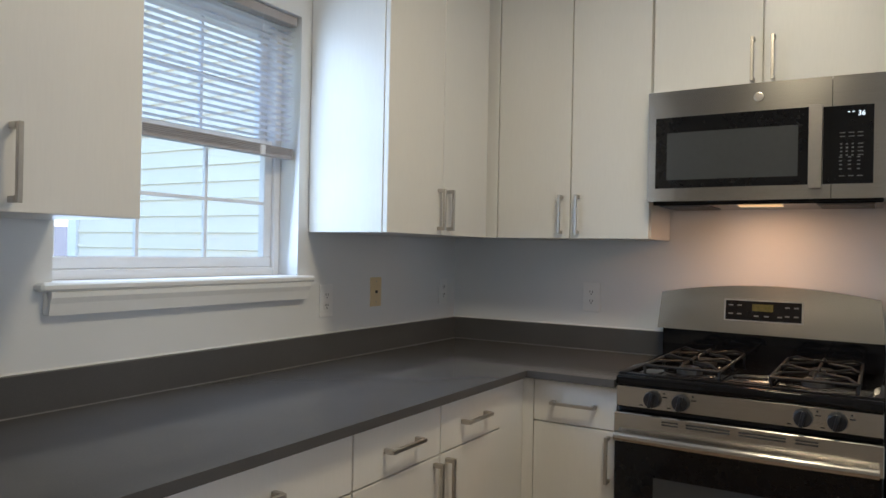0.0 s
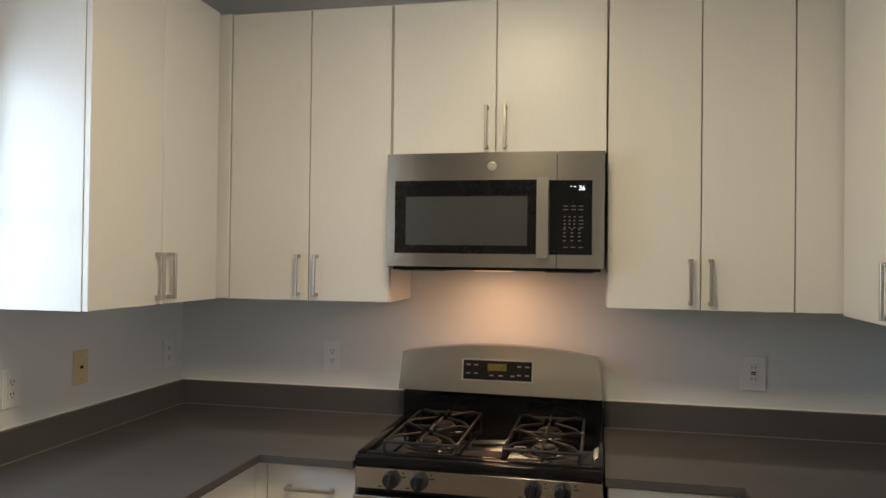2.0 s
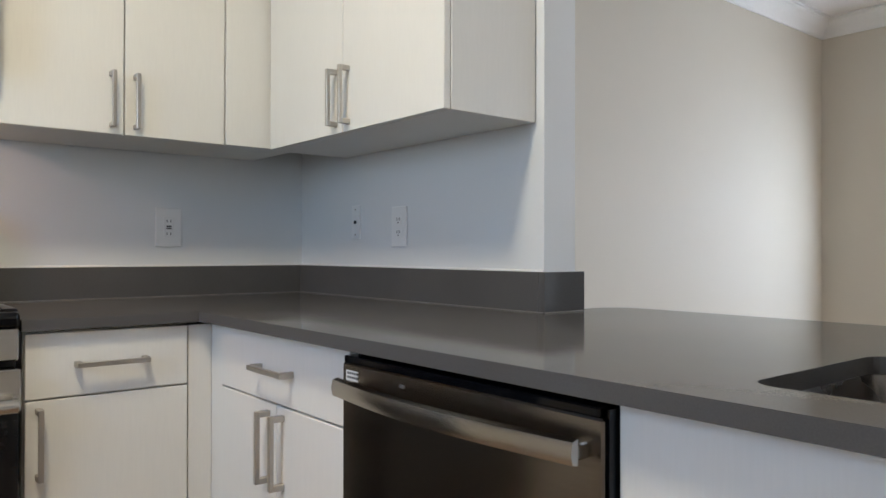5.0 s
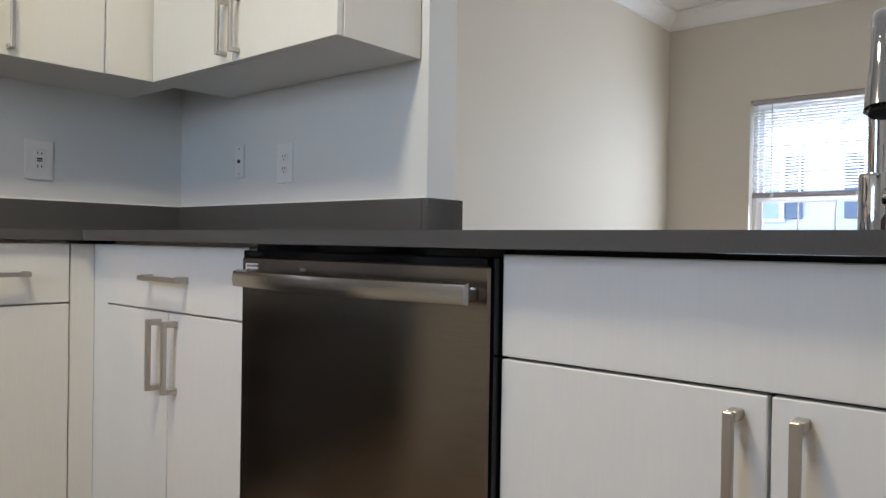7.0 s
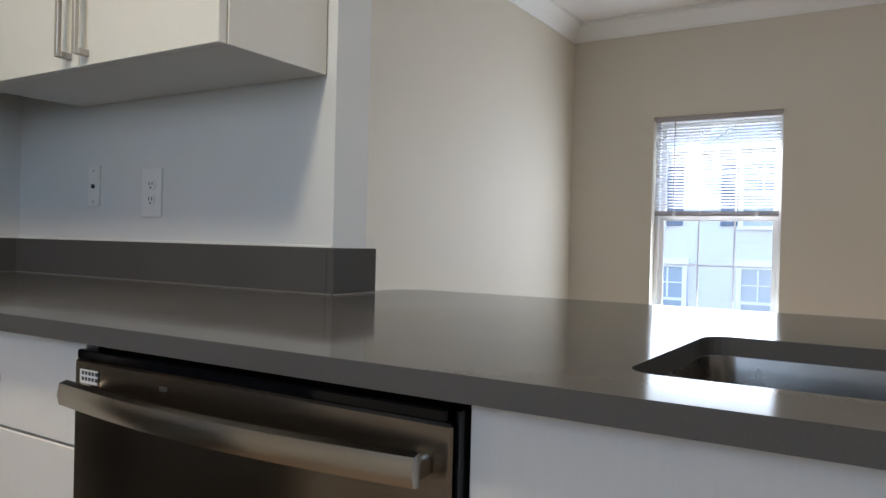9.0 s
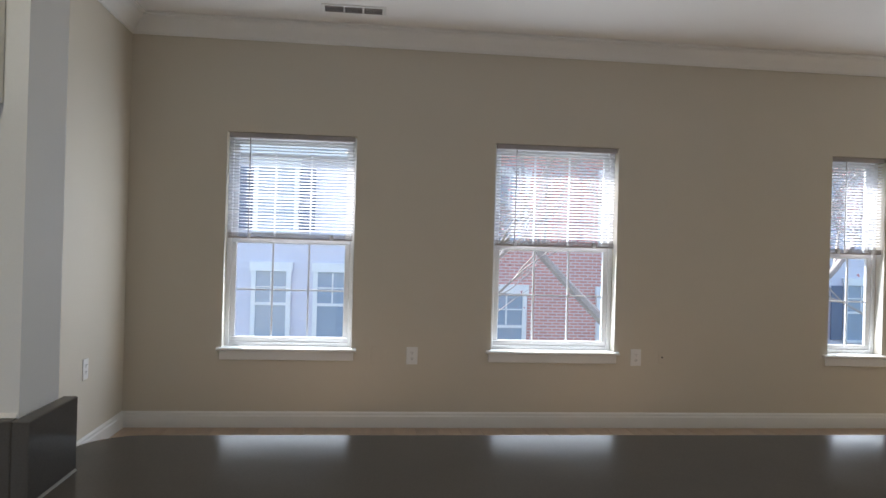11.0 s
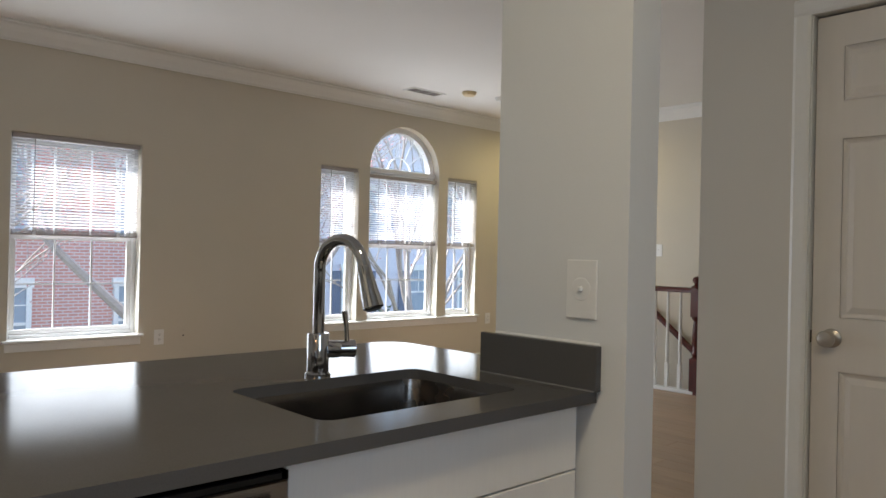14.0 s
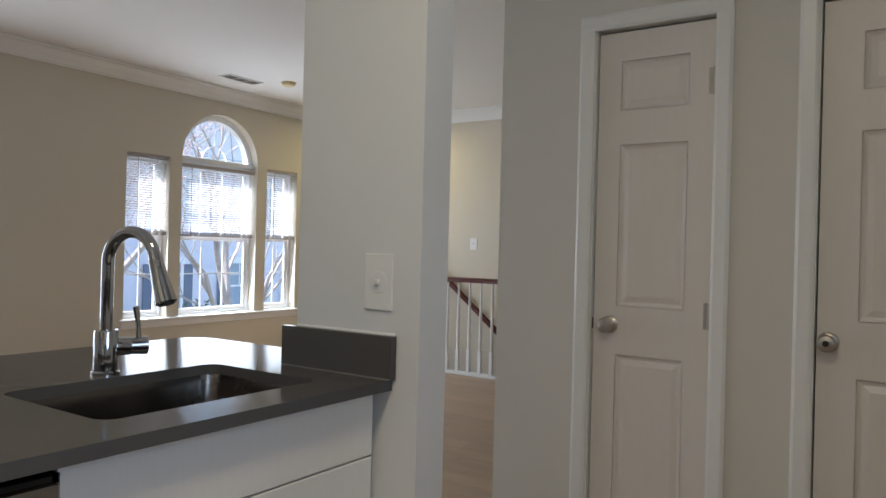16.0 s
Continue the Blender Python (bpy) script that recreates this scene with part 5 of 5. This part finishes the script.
HX = 20.0
town_house("town_house", HX, -2.75, 7.5, 3.4, 9, SIDING_L, "pale lilac siding town house with white windows",
           [(0.52, -0.85, 0.72, 1.45, False), (-0.95, -0.85, 0.72, 1.45, False), (2.6, -0.85, 0.72, 1.45, False), (0.45, 1.75, 0.85, 1.35, True), (4.2, -0.85, 0.72, 1.45, False), (3.2, 1.75, 0.85, 1.35, True)], gable=(-0.4, 2.0))
town_house("town_house", HX + 0.6, -4.0, -2.76, 3.4, 8, SIDING_C, "cream siding link between two town houses", [])
town_house("brick_house", HX - 0.3, -11.6, -4.02, 4.3, 9, BRICK, "red brick town house with white windows",
           [(-5.2, -1.3, 0.8, 1.5, False), (-8.0, -1.3, 0.8, 1.5, False), (-10.3, -1.3, 0.8, 1.5, False), (-5.2, 1.6, 0.8, 1.5, False), (-8.0, 1.6, 0.8, 1.5, False), (-10.3, 1.6, 0.8, 1.5, False)], step=0)
town_house("town_house", HX + 2.5, -23.5, -12.4, 4.0, 10, SIDING_L, "pale grey siding town house with dark shutters",
           [(-14, -1.0, 0.9, 1.5, False), (-16.6, -1.0, 0.9, 1.5, True), (-19.6, -1.0, 0.9, 1.5, True), (-22.2, -1.0, 0.9, 1.5, False), (-14, 2.0, 0.9, 1.4, True), (-17.6, 2.0, 0.9, 1.4, True), (-21.4, 2.0, 0.9, 1.4, True)], gable=(-17.6, 2.6))
town_house("town_house", HX + 3.5, -37, -25.5, 3.2, 10, SIDING_C, "cream siding town house beyond the trees",
           [(-27, -1.0, 0.9, 1.5, True), (-30, -1.0, 0.9, 1.5, True), (-33, -1.0, 0.9, 1.5, True), (-27, 1.4, 0.9, 1.4, True), (-31, 1.4, 0.9, 1.4, True)], gable=(-31, 2.4))

# the neighbouring wing seen through the kitchen window
wing = thing("neighbour_wing", (-3.2, 3.0, GZ), "white lap-sided wing of the building beside the window", "house")
part("wall", box(-6.3, -0.45, 2.03, 6.0, GZ, 6.0), SIDING_W, wing)
part("corner_board", box(-6.36, -6.2, 1.98, 2.03, GZ, 6.0), TRIM, wing)
BSTEP = 0.17
bme = bpy.data.meshes.new("siding_board")
bb = bmesh.new()
v = [[bb.verts.new((x, yy, zz)) for yy, zz in ((-0.026, 0), (-0.022, -0.004), (-0.006, BSTEP), (0, BSTEP), (0, 0))] for x in (-2.875, 2.875)]
for j in range(5):
    bb.faces.new((v[0][j], v[0][(j + 1) % 5], v[1][(j + 1) % 5], v[1][j]))
bb.faces.new(v[0])
bb.faces.new(v[1][::-1])
bmesh.ops.recalc_face_normals(bb, faces=bb.faces)
bb.to_mesh(bme)
bb.free()
bme.materials.append(SIDING_W)
for k in range(52):
    piece("siding_board", bme, wing, (-3.325, 2.029, GZ + 0.15 + k * BSTEP))
solo("far_house", box(-30, -22, -4, 26, GZ, 1.9), SLATE, "bluish grey house far behind the wing", "house")


# ---- trees ----
def tree(x, y, height, seed, label, buds, n_buds, size, spread=0.55):
    rnd = random.Random(seed)
    t = thing("street_tree", (x, y, GZ), label, "tree", "bare street trees")
    wood, crown_bm = bmesh.new(), bmesh.new()
    tips = []

    def grow(p, d, length, r, level):
        pts, rad = [p], [r]
        n = 4
        for k in range(n):
            d = (d + Vector((rnd.uniform(-1, 1), rnd.uniform(-1, 1), rnd.uniform(-0.35, 0.6))) * 0.16).normalized()
            p = p + d * length / n
            pts.append(p)
            rad.append(r * (1 - 0.09 * (k + 1)))
        add_tube(wood, pts, rad, 7 if level < 2 else 4)
        if level >= 2:
            tips.extend(pts[1:])
        if level < 4:
            for k in range(4 if level < 3 else 3):
                at = pts[rnd.choice((2, 3, 4)) if k else 4]
                nd = (d + Vector((rnd.uniform(-1, 1), rnd.uniform(-1, 1), rnd.uniform(-0.25, 0.75))) * (spread + 0.25)).normalized()
                grow(at, nd, length * rnd.uniform(0.6, 0.82), rad[-1] * rnd.uniform(0.55, 0.8), level + 1)
    grow(Vector((x, y, GZ)), Vector((rnd.uniform(-0.1, 0.1), rnd.uniform(-0.1, 0.1), 1)).normalized(), height * 0.36, height * 0.021, 0)
    for k in range(n_buds):
        c = rnd.choice(tips) + Vector((rnd.gauss(0, 1), rnd.gauss(0, 1), rnd.gauss(0, 1))) * 0.14
        a, b = Vector((rnd.uniform(-1, 1), rnd.uniform(-1, 1), rnd.uniform(-1, 1))).normalized(), Vector((rnd.uniform(-1, 1), rnd.uniform(-1, 1), rnd.uniform(-1, 1))).normalized()
        s = size * rnd.uniform(0.6, 1.4)
        crown_bm.faces.new([crown_bm.verts.new(c + q) for q in (a * s, b * s, -a * s * 0.8)])
    part("trunk", wood, BARK, t, "grey branching trunk", smooth=True)
    part("crown", crown_bm, buds, t, "sparse red buds" if buds is BUDS else "green leaves")
    return t


tree(14.2, -5.6, 8.6, 3, "bare street tree with reddish buds and pale limbs", BUDS, 5200, 0.026)
tree(12.6, -8.2, 8.2, 11, "bare street tree with reddish buds", BUDS, 3000, 0.026)
tree(14.5, -1.9, 8.2, 7, "bare street tree with red spring buds", BUDS, 2600, 0.028)
tree(13.0, -11.6, 8.0, 21, "bare street tree with thin pale branches", BUDS, 500, 0.035)
tree(14.0, -16.0, 9.0, 5, "bare street tree with thin pale branches", BUDS, 600, 0.04)
tree(17.0, -22.5, 8.0, 8, "bare street tree with thin branches", BUDS, 700, 0.04)
rnd = random.Random(4)
for bx, by in ((13.2, -19.6), (15.0, -21.5), (19.2, -15.5)):
    sh = thing("evergreen_shrub", (bx, by, GZ), "rounded evergreen shrub beside the street", "shrub", "evergreen shrubs")
    st_bm, lf = bmesh.new(), bmesh.new()
    for k in range(7):
        a = rnd.uniform(0, 6.28)
        add_tube(st_bm, [(bx, by, GZ), (bx + 0.5 * math.cos(a), by + 0.5 * math.sin(a), GZ + 1.6)], [0.03, 0.01], 5)
    for k in range(1800):
        d = Vector((rnd.gauss(0, 1), rnd.gauss(0, 1), rnd.gauss(0, 1))).normalized() * rnd.uniform(0.55, 1.0)
        c = Vector((bx, by, GZ + 1.35)) + Vector((d.x * 1.1, d.y * 1.1, d.z * 1.3))
        a, b = Vector((rnd.uniform(-1, 1), rnd.uniform(-1, 1), rnd.uniform(-1, 1))), Vector((rnd.uniform(-1, 1), rnd.uniform(-1, 1), rnd.uniform(-1, 1)))
        lf.faces.new([lf.verts.new(c + q * 0.09) for q in (a, b, -a)])
    part("stems", st_bm, BARK, sh)
    part("leaves", lf, LEAF, sh, "dense green leaves")

# ---- floor planks ----
PW, PL = 0.15, 1.22
pm = bpy.data.meshes.new("plank")
pb = box(0.0008, PL - 0.0008, 0.0008, PW - 0.0008, -0.0115, 0, 0.0012)
pb.to_mesh(pm)
pb.free()
pm.materials.append(WOOD)


def plank_run(y, x0, x1, off):
    x = x0 - off
    while x < x1:
        a, b = max(x, x0), min(x + PL, x1)
        if b - a > 0.03:
            if b - a > PL - 0.001:
                piece("plank", pm, floor, (a, y, 0))
            else:
                sb = box(0.0008, b - a - 0.0008, 0.0008, PW - 0.0008, -0.0115, 0, 0.0012)
                me = bpy.data.meshes.new("plank")
                sb.to_mesh(me)
                sb.free()
                me.materials.append(WOOD)
                piece("plank", me, floor, (a, y, 0))
        x += PL


rnd = random.Random(9)
for r in range(49):
    y = -0.077 - (r + 1) * PW
    plank_run(y, 2.95 if y > -2.7 else 2.568, EX - 0.001, rnd.uniform(0, PL))
for r in range(8):
    plank_run(-7.427 - (r + 1) * PW, 5.99, EX - 0.001, rnd.uniform(0, PL))
solo("kitchen_floor", box(0.0, 2.563, -3.84, 0, -0.0118, 0), WOOD, "brown plank floor in the kitchen", "floor", "structure")
solo("kitchen_floor_edge", box(2.565, 2.948, -3.0, -1.26, -0.0118, -0.001), WOOD, "brown plank floor under the peninsula", "floor", "structure")
